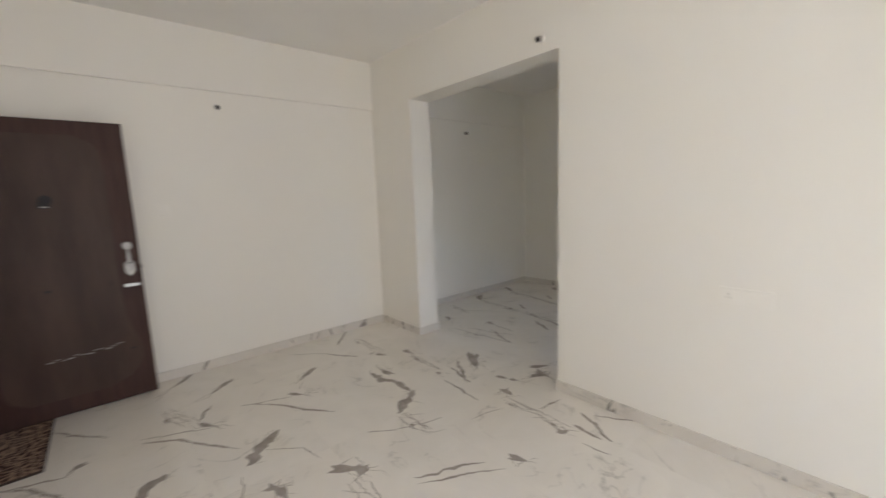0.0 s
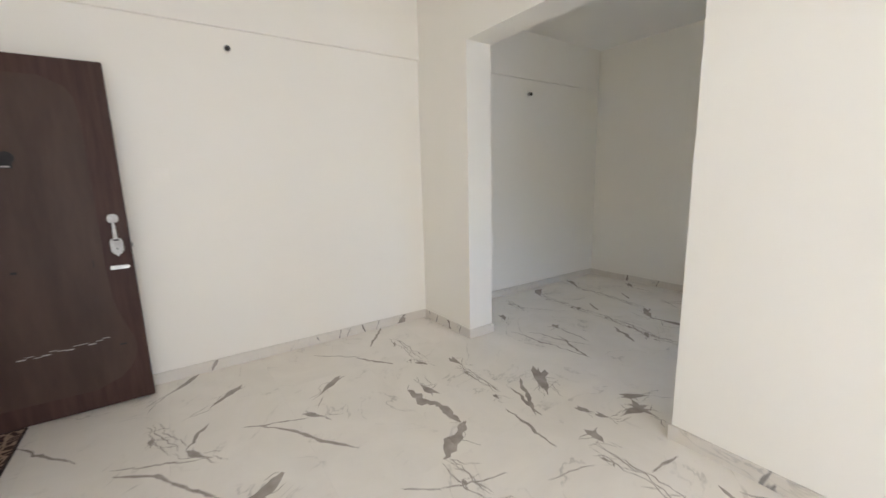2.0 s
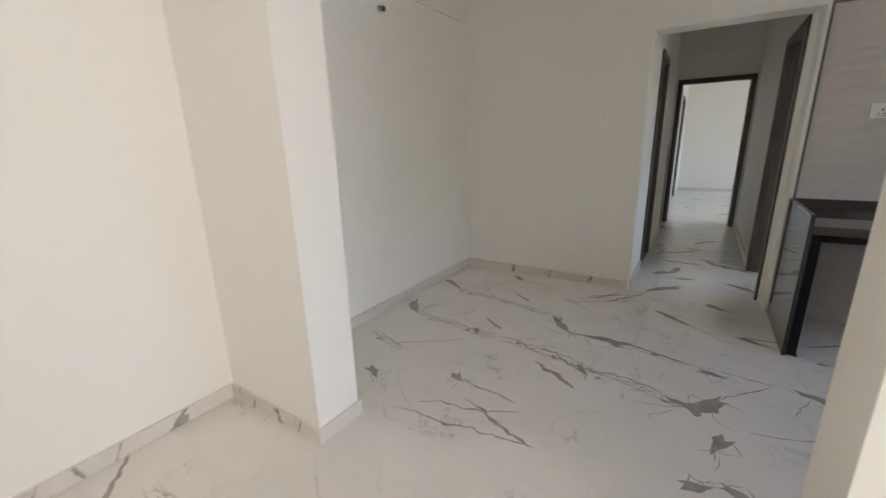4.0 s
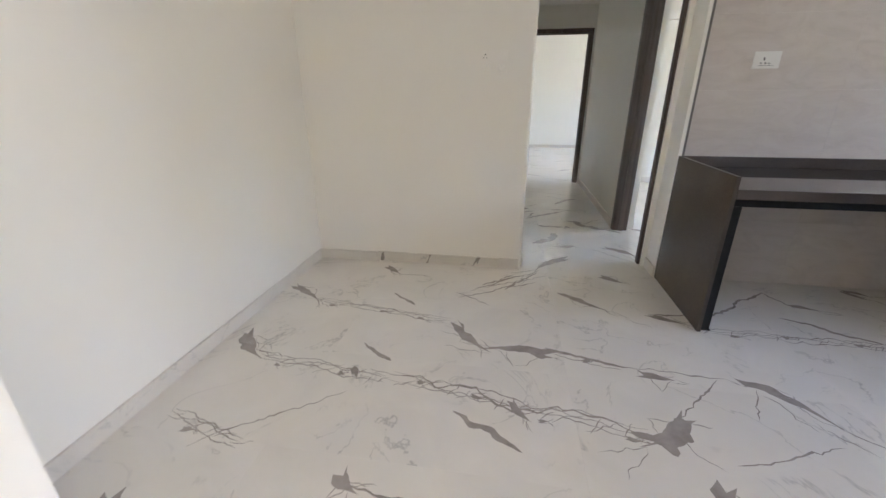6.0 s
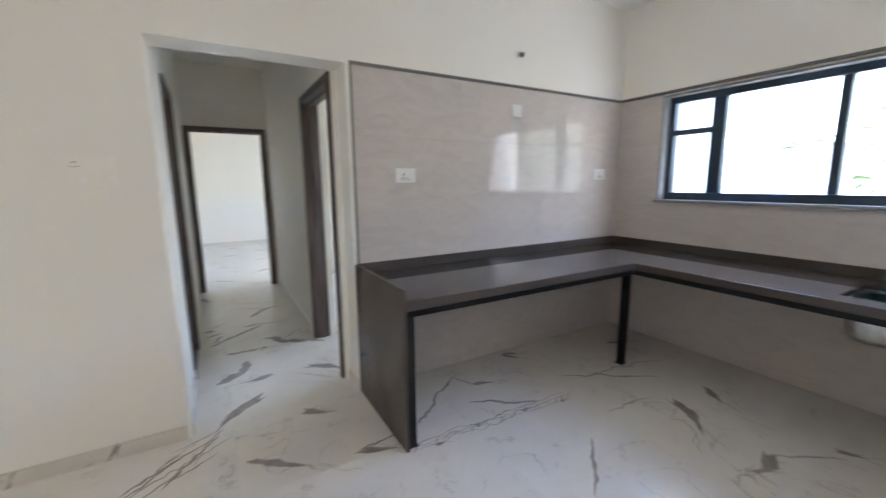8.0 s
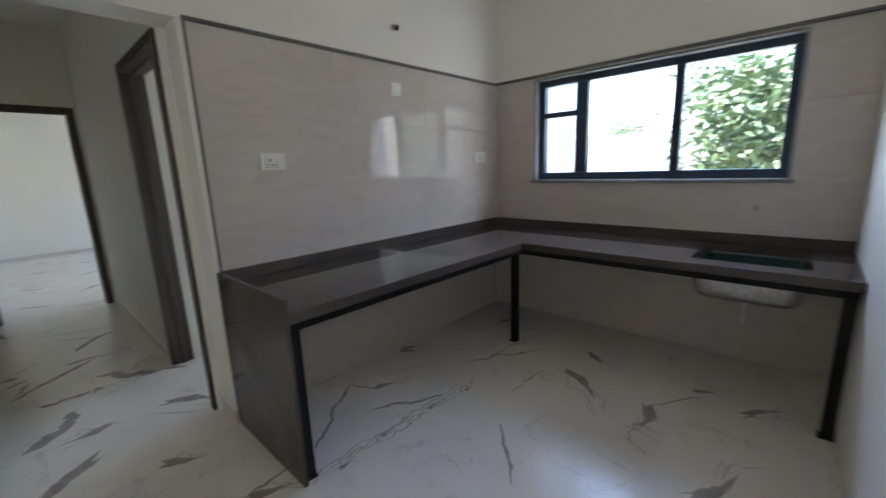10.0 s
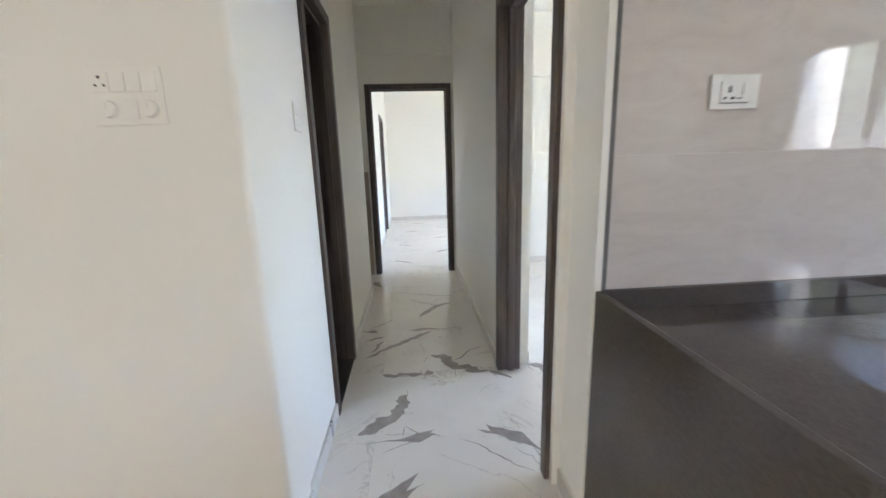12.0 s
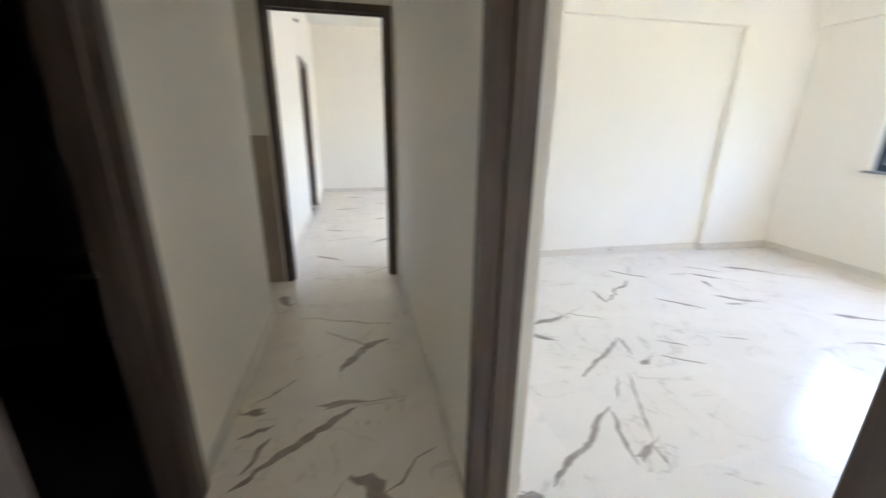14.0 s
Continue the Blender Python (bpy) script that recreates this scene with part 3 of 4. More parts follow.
def switch_plate(label, m, w, h, gangs, sockets=0, rows=1, body=None):
    """A white modular plate; its own x is the wall's run, y points out of the wall."""
    e = empty("switch_plate", (0, 0, 0), label, "switch")
    body = body or SWITCH
    part("plate", bevelled(-w / 2, 0, -h / 2, w / 2, 0.007, h / 2, 0.002), body, e)
    n = gangs + sockets
    gw = (w - 0.03) / n
    gh = (h - 0.03) / rows
    for r in range(rows):
        for i in range(n):
            x0 = -w / 2 + 0.015 + i * gw
            zc = -h / 2 + 0.015 + (r + 0.5) * gh
            if i < gangs:
                bm = bevelled(x0 + 0.002, 0.006, zc - gh * 0.42, x0 + gw - 0.002, 0.0095, zc + gh * 0.42, 0.0015)
                bmesh.ops.rotate(bm, verts=bm.verts[:], cent=(x0, 0.008, zc), matrix=Matrix.Rotation(radians(3), 3, "X"))
                part("rocker", bm, body, e)
            else:
                s = part("socket_face", bevelled(x0 + 0.002, 0.006, zc - gh * 0.45, x0 + gw - 0.002, 0.0095, zc + gh * 0.45, 0.0015), body, e)
                for dx, dz, rr in ((0, 0.011, 0.003), (-0.009, -0.007, 0.0024), (0.009, -0.007, 0.0024)):
                    bm = bmesh.new()
                    tube(bm, (x0 + gw / 2 + dx, 0.0092, zc + dz), (x0 + gw / 2 + dx, 0.0101, zc + dz), rr, 10)
                    part("pin_hole", bm, DARK, s)
    e.matrix_world = m
    return e


def on_wall(x, y, z, facing):
    return pose(x, y, z, 0, 0, {"+y": 0, "-x": 90, "-y": 180, "+x": -90}[facing])


switch_plate("white switch plate with a row of rockers beside the entrance", on_wall(-1.5, -0.67, 0.885, "+y"), 0.40, 0.09, 6, 1)
switch_plate("small white switch plate near the entrance door", on_wall(-3.72, 0.463, 1.42, "+x"), 0.09, 0.09, 2)
switch_plate("white switch and socket plate low on the partition wall", on_wall(-0.27, 2.475, 0.887, "-y"), 0.22, 0.09, 3, 1)


def regulator_plate(label, m):
    """A two-row plate: socket and rockers above, two round fan regulators with a blank between them below."""
    e = empty("switch_plate", (0, 0, 0), label, "switch")
    part("plate", bevelled(-0.088, 0, -0.07, 0.088, 0.007, 0.07, 0.002), SWITCH, e)
    s = part("socket_face", bevelled(0.036, 0.006, 0.008, 0.076, 0.0095, 0.056, 0.0015), SWITCH, e)
    for dx, dz, r in ((0, 0.011, 0.004), (-0.010, -0.008, 0.003), (0.010, -0.008, 0.003)):
        bm = bmesh.new()
        tube(bm, (0.057 + dx, 0.0092, 0.033 + dz), (0.057 + dx, 0.0101, 0.033 + dz), r, 10)
        part("pin_hole", bm, DARK, s)
    for x in (-0.076, -0.039, -0.002):
        bm = bevelled(x, 0.006, 0.008, x + 0.035, 0.0105, 0.056, 0.0015)
        bmesh.ops.rotate(bm, verts=bm.verts[:], cent=(x, 0.008, 0.032), matrix=Matrix.Rotation(radians(4), 3, "X"))
        part("rocker", bm, SWITCH, e)
    for x in (-0.052, 0.045):
        bm = bmesh.new()
        tube(bm, (x, 0.0065, -0.032), (x, 0.02, -0.032), 0.022, 24, 0.019)
        k = part("regulator_knob", bm, SWITCH, e)
        part("pointer", bevelled(x - 0.0015, 0.0195, -0.032, x + 0.0015, 0.0215, -0.014, 0.0004), PLASTIC, k)
    part("blank", bevelled(-0.024, 0.006, -0.058, 0.018, 0.0095, -0.01, 0.0015), SWITCH, e)
    e.matrix_world = m
    return e


regulator_plate("white two-row switch plate with round regulators beside the corridor opening", on_wall(-2.37, 5.225, 1.468, "-y"))
switch_plate("white switch plate beside the bathroom doorway", on_wall(-2.115, 5.80, 1.475, "+x"), 0.09, 0.11, 1, 0, 2)


def socket_plate(label, m):
    """A wide plate: one raised face with a switch slot over three pin slots, and a thin dark strip below painted as its
    shadow.
    """
    e = empty("switch_plate", (0, 0, 0), label, "switch")
    part("plate", bevelled(-0.0725, 0, -0.047, 0.0725, 0.008, 0.047, 0.003), PLASTIC, e)
    face = part("socket_face", bevelled(-0.042, 0.007, -0.029, 0.044, 0.0105, 0.029, 0.0015), PLASTIC, e)
    for x0, z0, x1, z1 in ((0.013, -0.002, 0.021, 0.014), (0.026, -0.021, 0.034, -0.014), (0.001, -0.021, 0.012, -0.014), (-0.02, -0.02, -0.006, -0.0165)):
        part("pin_hole", bevelled(x0, 0.0102, z0, x1, 0.0111, z1, 0.0004), DARK, face)
    part("rocker", bevelled(-0.04, 0.0102, -0.01, -0.022, 0.013, 0.022, 0.001), PLASTIC, face)
    part("shadow_strip", bevelled(-0.042, 0.0075, -0.0315, 0.044, 0.0086, -0.0295, 0.0003), DARK, e)
    e.matrix_world = m
    return e


socket_plate("white switch and socket plate on the kitchen tiles", on_wall(-0.745, 5.239, 1.455, "-y"))
socket_plate("white switch and socket plate near the kitchen window", on_wall(1.21, 5.239, 1.47, "-y"))
switch_plate("white square blank plate high on the kitchen tiles", on_wall(0.22, 5.239, 1.95, "-y"), 0.09, 0.09, 1, body=PLASTIC)
switch_plate("small white switch plate in the far room", on_wall(-2.17, 10.75, 1.45, "+x"), 0.09, 0.14, 1, 0, 2)
switch_plate("small white socket plate low in the far room", on_wall(-2.17, 10.9, 0.35, "+x"), 0.09, 0.09, 0, 1)


def lamp_point(label, m):
    """An empty ceiling-lamp point: a round box with a short bent conduit and a dark mouth. y points out of the wall."""
    e = empty("lamp_point", (0, 0, 0), label, "lamp holder")
    bm = bmesh.new()
    tube(bm, (0, 0, 0), (0, 0.012, 0), 0.025, 20, 0.023)
    part("base", bm, PLASTIC, e)
    bm = bmesh.new()
    tube(bm, (0, 0.011, 0), (0.004, 0.045, -0.012), 0.018, 16, 0.020)
    h = part("holder", bm, GREYMETAL, e, "grey bakelite holder")
    bm = bmesh.new()
    tube(bm, (0.004, 0.0445, -0.012), (0.0042, 0.047, -0.0125), 0.016, 16)
    part("mouth", bm, DARK, h)
    e.matrix_world = m
    return e


lamp_point("grey batten lamp holder high on the living room wall", on_wall(-3.72, 0.942, 2.275, "+x"))
lamp_point("grey batten lamp holder high on the dining wall", on_wall(-3.75, 3.935, 2.262, "+x"))
lamp_point("grey batten lamp holder above the wide opening", on_wall(-1.48, 2.475, 2.475, "-y"))
lamp_point("grey batten lamp holder above the kitchen tiles", on_wall(0.215, 5.225, 2.355, "-y"))
lamp_point("grey batten lamp holder high in the far room", on_wall(-2.17, 11.14, 2.5, "+x"))

# ---- entrance door and mat ----
door = empty("entrance_door", (-3.57, -0.66, 0), "dark walnut laminate entrance door standing open against the wall", "door")
DX = -3.548
leaf = part("leaf", bevelled(DX - 0.04, -0.655, 0.012, DX, 0.262, 2.052, 0.003), DOORWOOD, door)
FILM = noisy("hazy_protective_film", (0.048, 0.0255, 0.0185), (0.074, 0.042, 0.031), 2.0, 0.5, stretch=(3, 3, 0.7), bump_scale=9, bump_strength=0.12, bump_dist=0.004)
bm = bmesh.new()
pts = []
fz0, fz1 = 0.13, 1.955
for s in range(37):
    # right edge, from the bulge at the foot upwards
    z = fz0 + (fz1 - fz0) * s / 36
    bulge = 0.085 * math.exp(-((z - 0.36) / 0.2) ** 2)
    y = 0.128 + bulge - 0.16 * math.exp(-(z - fz0) / 0.045) - 0.14 * math.exp(-(fz1 - z) / 0.04)
    pts.append((y + 0.006 * noise.noise(Vector((z * 6, 3.1, 0))), z))
for s in range(37):
    z = fz1 - (fz1 - fz0) * s / 36
    y = -0.56 + 0.12 * math.exp(-(z - fz0) / 0.04) + 0.12 * math.exp(-(fz1 - z) / 0.04)
    pts.append((y + 0.006 * noise.noise(Vector((z * 6, 7.7, 0))), z))
pts = [bm.verts.new((DX + 0.0008, y, z)) for y, z in pts]
f = bm.faces.new(pts)
ext = bmesh.ops.extrude_face_region(bm, geom=[f])
bmesh.ops.translate(bm, verts=[v for v in ext["geom"] if isinstance(v, bmesh.types.BMVert)], vec=(-0.0006, 0, 0))
bsdf(FILM).inputs["Specular IOR Level"].default_value = 0.3
part("protective_film", bm, FILM, leaf, "hazy plastic film peeling at its edges")
for z in (1.84, 1.50, 0.87):
    hinge = part("hinge", bevelled(DX, -0.652, z - 0.05, DX + 0.003, -0.624, z + 0.05, 0.001), STEEL, door, "brushed steel butt hinge")
    bm = bmesh.new()
    tube(bm, (DX + 0.004, -0.657, z - 0.05), (DX + 0.004, -0.657, z + 0.05), 0.006, 10)
    part("knuckle", bm, STEEL, hinge)
    for dy, dz in ((-0.632, -0.034), (-0.642, 0.0), (-0.632, 0.034)):
        bm = bmesh.new()
        tube(bm, (DX + 0.0028, dy, z + dz), (DX + 0.0036, dy, z + dz), 0.005, 10)
        part("screw", bm, DARK, hinge)


def cut_plate(outline, x0, x1):
    """A flat plate of the given outline in y and z, with eased edges."""
    bm = bmesh.new()
    f = bm.faces.new([bm.verts.new((x0, y, z)) for y, z in outline])
    ext = bmesh.ops.extrude_face_region(bm, geom=[f])
    bmesh.ops.translate(bm, verts=[v for v in ext["geom"] if isinstance(v, bmesh.types.BMVert)], vec=(x1 - x0, 0, 0))
    bmesh.ops.recalc_face_normals(bm, faces=bm.faces[:])
    bmesh.ops.bevel(bm, geom=bm.edges[:], offset=0.0015, segments=1, affect="EDGES")
    return bm


LOCKSTEEL = noisy("satin_nickel", (0.30, 0.285, 0.265), (0.40, 0.385, 0.36), 30, 0.5, 1.0)
yl, zl = 0.197, 1.0
lock = part("lock_plate", cut_plate([(yl - 0.022, zl + 0.05), (yl + 0.022, zl + 0.05), (yl + 0.031, zl + 0.034), (yl + 0.031, zl - 0.026), (yl + 0.018, zl - 0.045), (yl + 0.007, zl - 0.047), (yl + 0.005, zl - 0.058), (yl - 0.005, zl - 0.058), (yl - 0.007, zl - 0.047), (yl - 0.018, zl - 0.045), (yl - 0.031, zl - 0.026), (yl - 0.031, zl + 0.034)], DX, DX + 0.014), LOCKSTEEL, door, "satin nickel lock body")
bm = bmesh.new()
tube(bm, (DX + 0.0135, yl, zl - 0.012), (DX + 0.0155, yl, zl - 0.012), 0.005, 14)
part("keyhole", bm, DARK, lock)
part("thumb_slot", bevelled(DX + 0.0135, yl - 0.014, zl + 0.036, DX + 0.0152, yl + 0.014, zl + 0.046, 0.0005), DARK, lock)
pull = part("pull_rose", cut_plate([(yl - 0.02, 1.192), (yl - 0.006, 1.197), (yl + 0.006, 1.197), (yl + 0.02, 1.192), (yl + 0.027, 1.178), (yl + 0.027, 1.156), (yl + 0.018, 1.145), (yl - 0.018, 1.145), (yl - 0.027, 1.156), (yl - 0.027, 1.178)], DX, DX + 0.014), LOCKSTEEL, door, "satin nickel door pull")
part("grip", cut_plate([(yl - 0.007, 1.150), (yl + 0.007, 1.150), (yl + 0.012, 1.046), (yl - 0.012, 1.046)], DX + 0.012, DX + 0.026), LOCKSTEEL, pull)
part("latch", cut_plate([(0.150, 0.862), (0.230, 0.862), (0.240, 0.866), (0.244, 0.874), (0.240, 0.882), (0.230, 0.886), (0.150, 0.886)], DX, DX + 0.012), STEEL, door, "bright steel sliding latch")
part("latch_bolt", bevelled(DX - 0.03, 0.262, 0.99, DX - 0.012, 0.272, 1.015, 0.002), LOCKSTEEL, door)
part("film_nick", bevelled(DX + 0.0004, -0.27, 0.895, DX + 0.0014, -0.245, 0.91, 0.0003), DARK, door, "small dark nick in the film")
part("film_nick", bevelled(DX + 0.0004, 0.072, 0.89, DX + 0.0014, 0.077, 0.93, 0.0003), DARK, door)
part("film_nick", bevelled(DX + 0.0004, 0.13, 0.385, DX + 0.0014, 0.165, 0.395, 0.0003), DARK, door)
bm = bmesh.new()
tube(bm, (DX, -0.195, 1.52), (DX + 0.004, -0.195, 1.52), 0.034, 14)
box(bm, DX, -0.235, 1.465, DX + 0.0045, -0.175, 1.51)
view = part("door_viewer", bm, DARK, door, "dark round viewer patch")
part("viewer_flap", bevelled(DX + 0.0045, -0.225, 1.47, DX + 0.007, -0.185, 1.478, 0.001), GREYMETAL, view)
bm = bmesh.new()
for k in range(12):
    y0 = -0.32 + k * 0.034
    z0 = 0.405 + 0.010 * math.sin(k * 1.9) + k * 0.003
    box(bm, DX + 0.0006, y0, z0, DX + 0.0016, y0 + 0.036, z0 + 0.004 + 0.003 * (k % 3 == 0))
part("film_tear", bm, GREYMETAL, door, "pale torn edge of the protective film")

mat_ob = empty("door_mat", (-3.19, -0.53, 0), "brown door mat with a pale looping leaf print", "mat")
bm = bmesh.new()
bmesh.ops.create_grid(bm, x_segments=36, y_segments=20, size=0.5)
for v in bm.verts:
    v.co.x, v.co.y = -3.19 + v.co.x * 0.71, -0.53 + v.co.y * 0.37
    v.co.z = 0.009 + 0.002 * noise.noise(v.co * 9)
ext = bmesh.ops.extrude_face_region(bm, geom=bm.faces[:])
for v in [g for g in ext["geom"] if isinstance(g, bmesh.types.BMVert)]:
    v.co.z = 0.0005
part("mat_body", bm, MATPILE, mat_ob)
HEM = noisy("dark_brown_hem", (0.035, 0.02, 0.016), (0.055, 0.034, 0.026), 60, 0.9, bump_scale=300, bump_strength=0.3)
for b in ((-3.555, -0.725, -2.825, -0.712), (-3.555, -0.348, -2.825, -0.335), (-3.555, -0.712, -3.542, -0.348), (-2.838, -0.712, -2.825, -0.348)):
    part("hem", bevelled(b[0], b[1], 0.0005, b[2], b[3], 0.012, 0.004), HEM, mat_ob, "dark brown bound edge")

# ---- bathroom and niche ----
ledge = empty("bathroom_ledge", (-3.2, 7.6, 0.55), "dark stone ledge with a glint along its front edge in the bathroom", "shelf")
part("slab", bevelled(-3.84, 7.5, 0.555, -2.3, 7.879, 0.58, 0.003), BATHTILE, ledge)
# steel strip added as the glint along the ledge's front edge
part("edge_strip", bevelled(-3.84, 7.488, 0.555, -2.3, 7.4995, 0.582, 0.002), STEEL, ledge, "thin steel strip standing for the glint on the edge")
structure("dado_panel", boxes((-3.199, 8.706, 0, -2.145, 8.7145, 1.2)), DADO, "beige-brown tiled dado in the corridor niche", "wall tile")

# ---- outdoors ----
structure("ground", boxes((-400, -400, -6.3, 400, 400, -6.0)), GROUND, "dusty open ground around the building", "ground")


def tree(label, x, y, z, height, spread, seed):
    rnd = random.Random(seed)
    e = empty("tree", (x, y, z), label, "tree", "trees outside the windows")
    bm = bmesh.new()
    tube(bm, (x, y, z), (x + 0.1, y + 0.1, z + height * 0.45), 0.16, 10, 0.11)
    tips = []
    for i in range(9):
        a = i * 2.4 + rnd.random()
        base = Vector((x + 0.08, y + 0.08, z + height * (0.33 + 0.013 * i)))
        tip = Vector((x + math.cos(a) * spread * (0.5 + 0.3 * rnd.random()), y + math.sin(a) * spread * (0.5 + 0.3 * rnd.random()), z + height * (0.55 + 0.4 * rnd.random())))
        tube(bm, base, tip, 0.07, 6, 0.02)
        tips.append(tip)
    part("trunk", bm, BARK, e)
    vs, fs = [], []
    for k in range(9000):
        t = rnd.choice(tips)
        d = Vector((rnd.gauss(0, 1), rnd.gauss(0, 1), rnd.gauss(0, 0.8))) * spread * 0.26
        c = t + d
        q = Euler((rnd.uniform(-1, 1), rnd.uniform(-1, 1), rnd.uniform(0, 6.3))).to_matrix()
        L, W = rnd.uniform(0.10, 0.19), rnd.uniform(0.05, 0.085)
        n = len(vs)
        for p in ((0, -L, 0), (W, 0, 0.02), (0, L, 0), (-W, 0, 0.02)):
            vs.append(c + q @ Vector(p))
        fs.append((n, n + 1, n + 2, n + 3))
    me = bpy.data.meshes.new("crown")
    me.from_pydata(vs, [], fs)
    me.materials.append(LEAF)
    cr = new("crown", me)
    cr.parent = e
    cr.matrix_parent_inverse = e.matrix_world.inverted()
    return e


tree("leafy green tree outside the kitchen window", 6.6, -1.0, -6, 9.6, 2.3, 3)
tree("leafy green tree outside the kitchen window", 8.8, -4.6, -6, 10.4, 2.5, 5)
tree("leafy green tree outside the kitchen window", 5.8, 1.2, -6, 9.9, 1.9, 11)
tree("leafy green tree outside the kitchen window", 9.4, -2.4, -6, 12.4, 2.9, 21)
tree("leafy green tree outside the kitchen window", 10.6, 0.7, -6, 12.0, 2.8, 23)
tree("leafy green tree outside the kitchen window", 12.5, 3.4, -6, 11.0, 2.6, 27)
tree("leafy green tree far beyond the kitchen window", 30.0, 14.5, -6, 10.5, 2.8, 14)


def pale_house(x, y, z, w, d, h):
    e = empty("house", (x, y, z), "pale plastered low building beyond the trees", "building")
    part("wall", boxes((x, y, z, x + w, y + d, z + h)), RENDER_OUT, e)
    part("roof", bevelled(x - 0.3, y - 0.3, z + h, x + w + 0.3, y + d + 0.3, z + h + 0.35, 0.02), COPING, e, "flat grey roof slab")
    for k in range(4):
        for s in range(2):
            y0 = y + 1.2 + k * (d - 2) / 4
            z0 = z + 1.2 + s * 3.2
            win = part("window", boxes((x - 0.04, y0, z0, x + 0.002, y0 + 1.3, z0 + 1.3)), ALUMINIUM, e, "dark framed window")
            part("pane", boxes((x - 0.05, y0 + 0.08, z0 + 0.08, x - 0.041, y0 + 1.22, z0 + 1.22)), SILL, win)


pale_house(24, 5, -6, 10, 12, 8.6)

# ---- kitchen wall tiles ----
TILE_MESHES = {}


def slab_mesh(name, sx, sy, sz, material):
    key = (name, round(sx, 4), round(sy, 4), round(sz, 4))
    if key not in TILE_MESHES:
        bm = bmesh.new()
        box(bm, -sx / 2, -sy / 2, -sz / 2, sx / 2, sy / 2, sz / 2)
        bmesh.ops.bevel(bm, geom=bm.edges[:], offset=0.0005, segments=1, affect="EDGES")
        TILE_MESHES[key] = mesh_of(name, bm, material)
    return TILE_MESHES[key]


def less(r, hole):
    """The rectangle r without the hole, as up to four rectangles."""
    a0, b0, a1, b1 = r
    h0, k0, h1, k1 = hole
    if a1 <= h0 or a0 >= h1 or b1 <= k0 or b0 >= k1:
        return [r]
    out = []
    if b0 < k0:
        out.append((a0, b0, a1, k0))
    if b1 > k1:
        out.append((a0, k1, a1, b1))
    m0, m1 = max(b0, k0), min(b1, k1)
    if a0 < h0:
        out.append((a0, m0, h0, m1))
    if a1 > h1:
        out.append((h1, m0, a1, m1))
    return out


ROWS = [0.001, 0.456, 0.8715, 1.287, 1.7025, 2.1185]
wall_k = bpy.data.objects["wall_kitchen"]
wall_e = bpy.data.objects["wall_kitchen_east"]
J = 0.0003
for z0, z1 in zip(ROWS, ROWS[1:]):
    xs = [-1.0915, -0.29, 0.51, 1.31, 1.4685]
    for x0, x1 in zip(xs, xs[1:]):
        ob = new("wall_tile", slab_mesh("wall_tile", x1 - x0 - 2 * J, 0.008, z1 - z0 - 2 * J, WALLTILE))
        ob.location = ((x0 + x1) / 2, 5.2437, (z0 + z1) / 2)
        ob.parent = wall_k
    ys = [2.7205, 3.3, 3.9, 4.5, 5.239]
    for y0, y1 in zip(ys, ys[1:]):
        for (a0, b0, a1, b1) in less((y0, z0, y1, z1), (3.05, 1.222, 4.83, 2.2)):
            ob = new("wall_tile", slab_mesh("wall_tile", 0.008, a1 - a0 - 2 * J, b1 - b0 - 2 * J, WALLTILE))
            ob.location = (1.4737, (a0 + a1) / 2, (b0 + b1) / 2)
            ob.parent = wall_e

# ---- floor tiles with grey marble veins ----
from mathutils.geometry import delaunay_2d_cdt

POLYS = []


def add_poly(pts):
    xs = [p[0] for p in pts]
    ys = [p[1] for p in pts]
    POLYS.append((min(xs), min(ys), max(xs), max(ys), pts))


def strand(x0, y0, x1, y1, w, rnd, wander=0.10, ends=(0.2, 0.1)):
    """A thin wandering vein that swells and thins."""
    a, b = Vector((x0, y0)), Vector((x1, y1))
    d = b - a
    L = d.length
    if L < 1e-4:
        return
    n = max(5, int(L / 0.02))
    side = Vector((-d.y, d.x)) / L
    ph = rnd.uniform(0, 99)
    left, right = [], []
    for i in range(n + 1):
        t = i / n
        env = math.sin(math.pi * t) ** 0.7
        off = (noise.noise(Vector((ph, t * L * 5.0, 0))) * 0.8 + noise.noise(Vector((ph, t * L * 17, 9))) * 0.35) * wander * L * env + (0.012 * noise.noise(Vector((ph, t * L * 27, 2))) + 0.008 * noise.noise(Vector((ph, t * L * 55, 7)))) * min(1, 4 * t, 4 - 4 * t)
        c = a + d * t + side * off
        k = w / 2 * (ends[0] + (1 - ends[0]) * env) * (0.45 + 1.1 * abs(noise.noise(Vector((ph, t * L * 11, 4)))) + 0.25 * rnd.random())
        if i == n:
            k *= ends[1]
        left.append(c + side * k)
        right.append(c - side * k * rnd.uniform(0.6, 1.1))
    add_poly([tuple(p) for p in left] + [tuple(p) for p in reversed(right)])


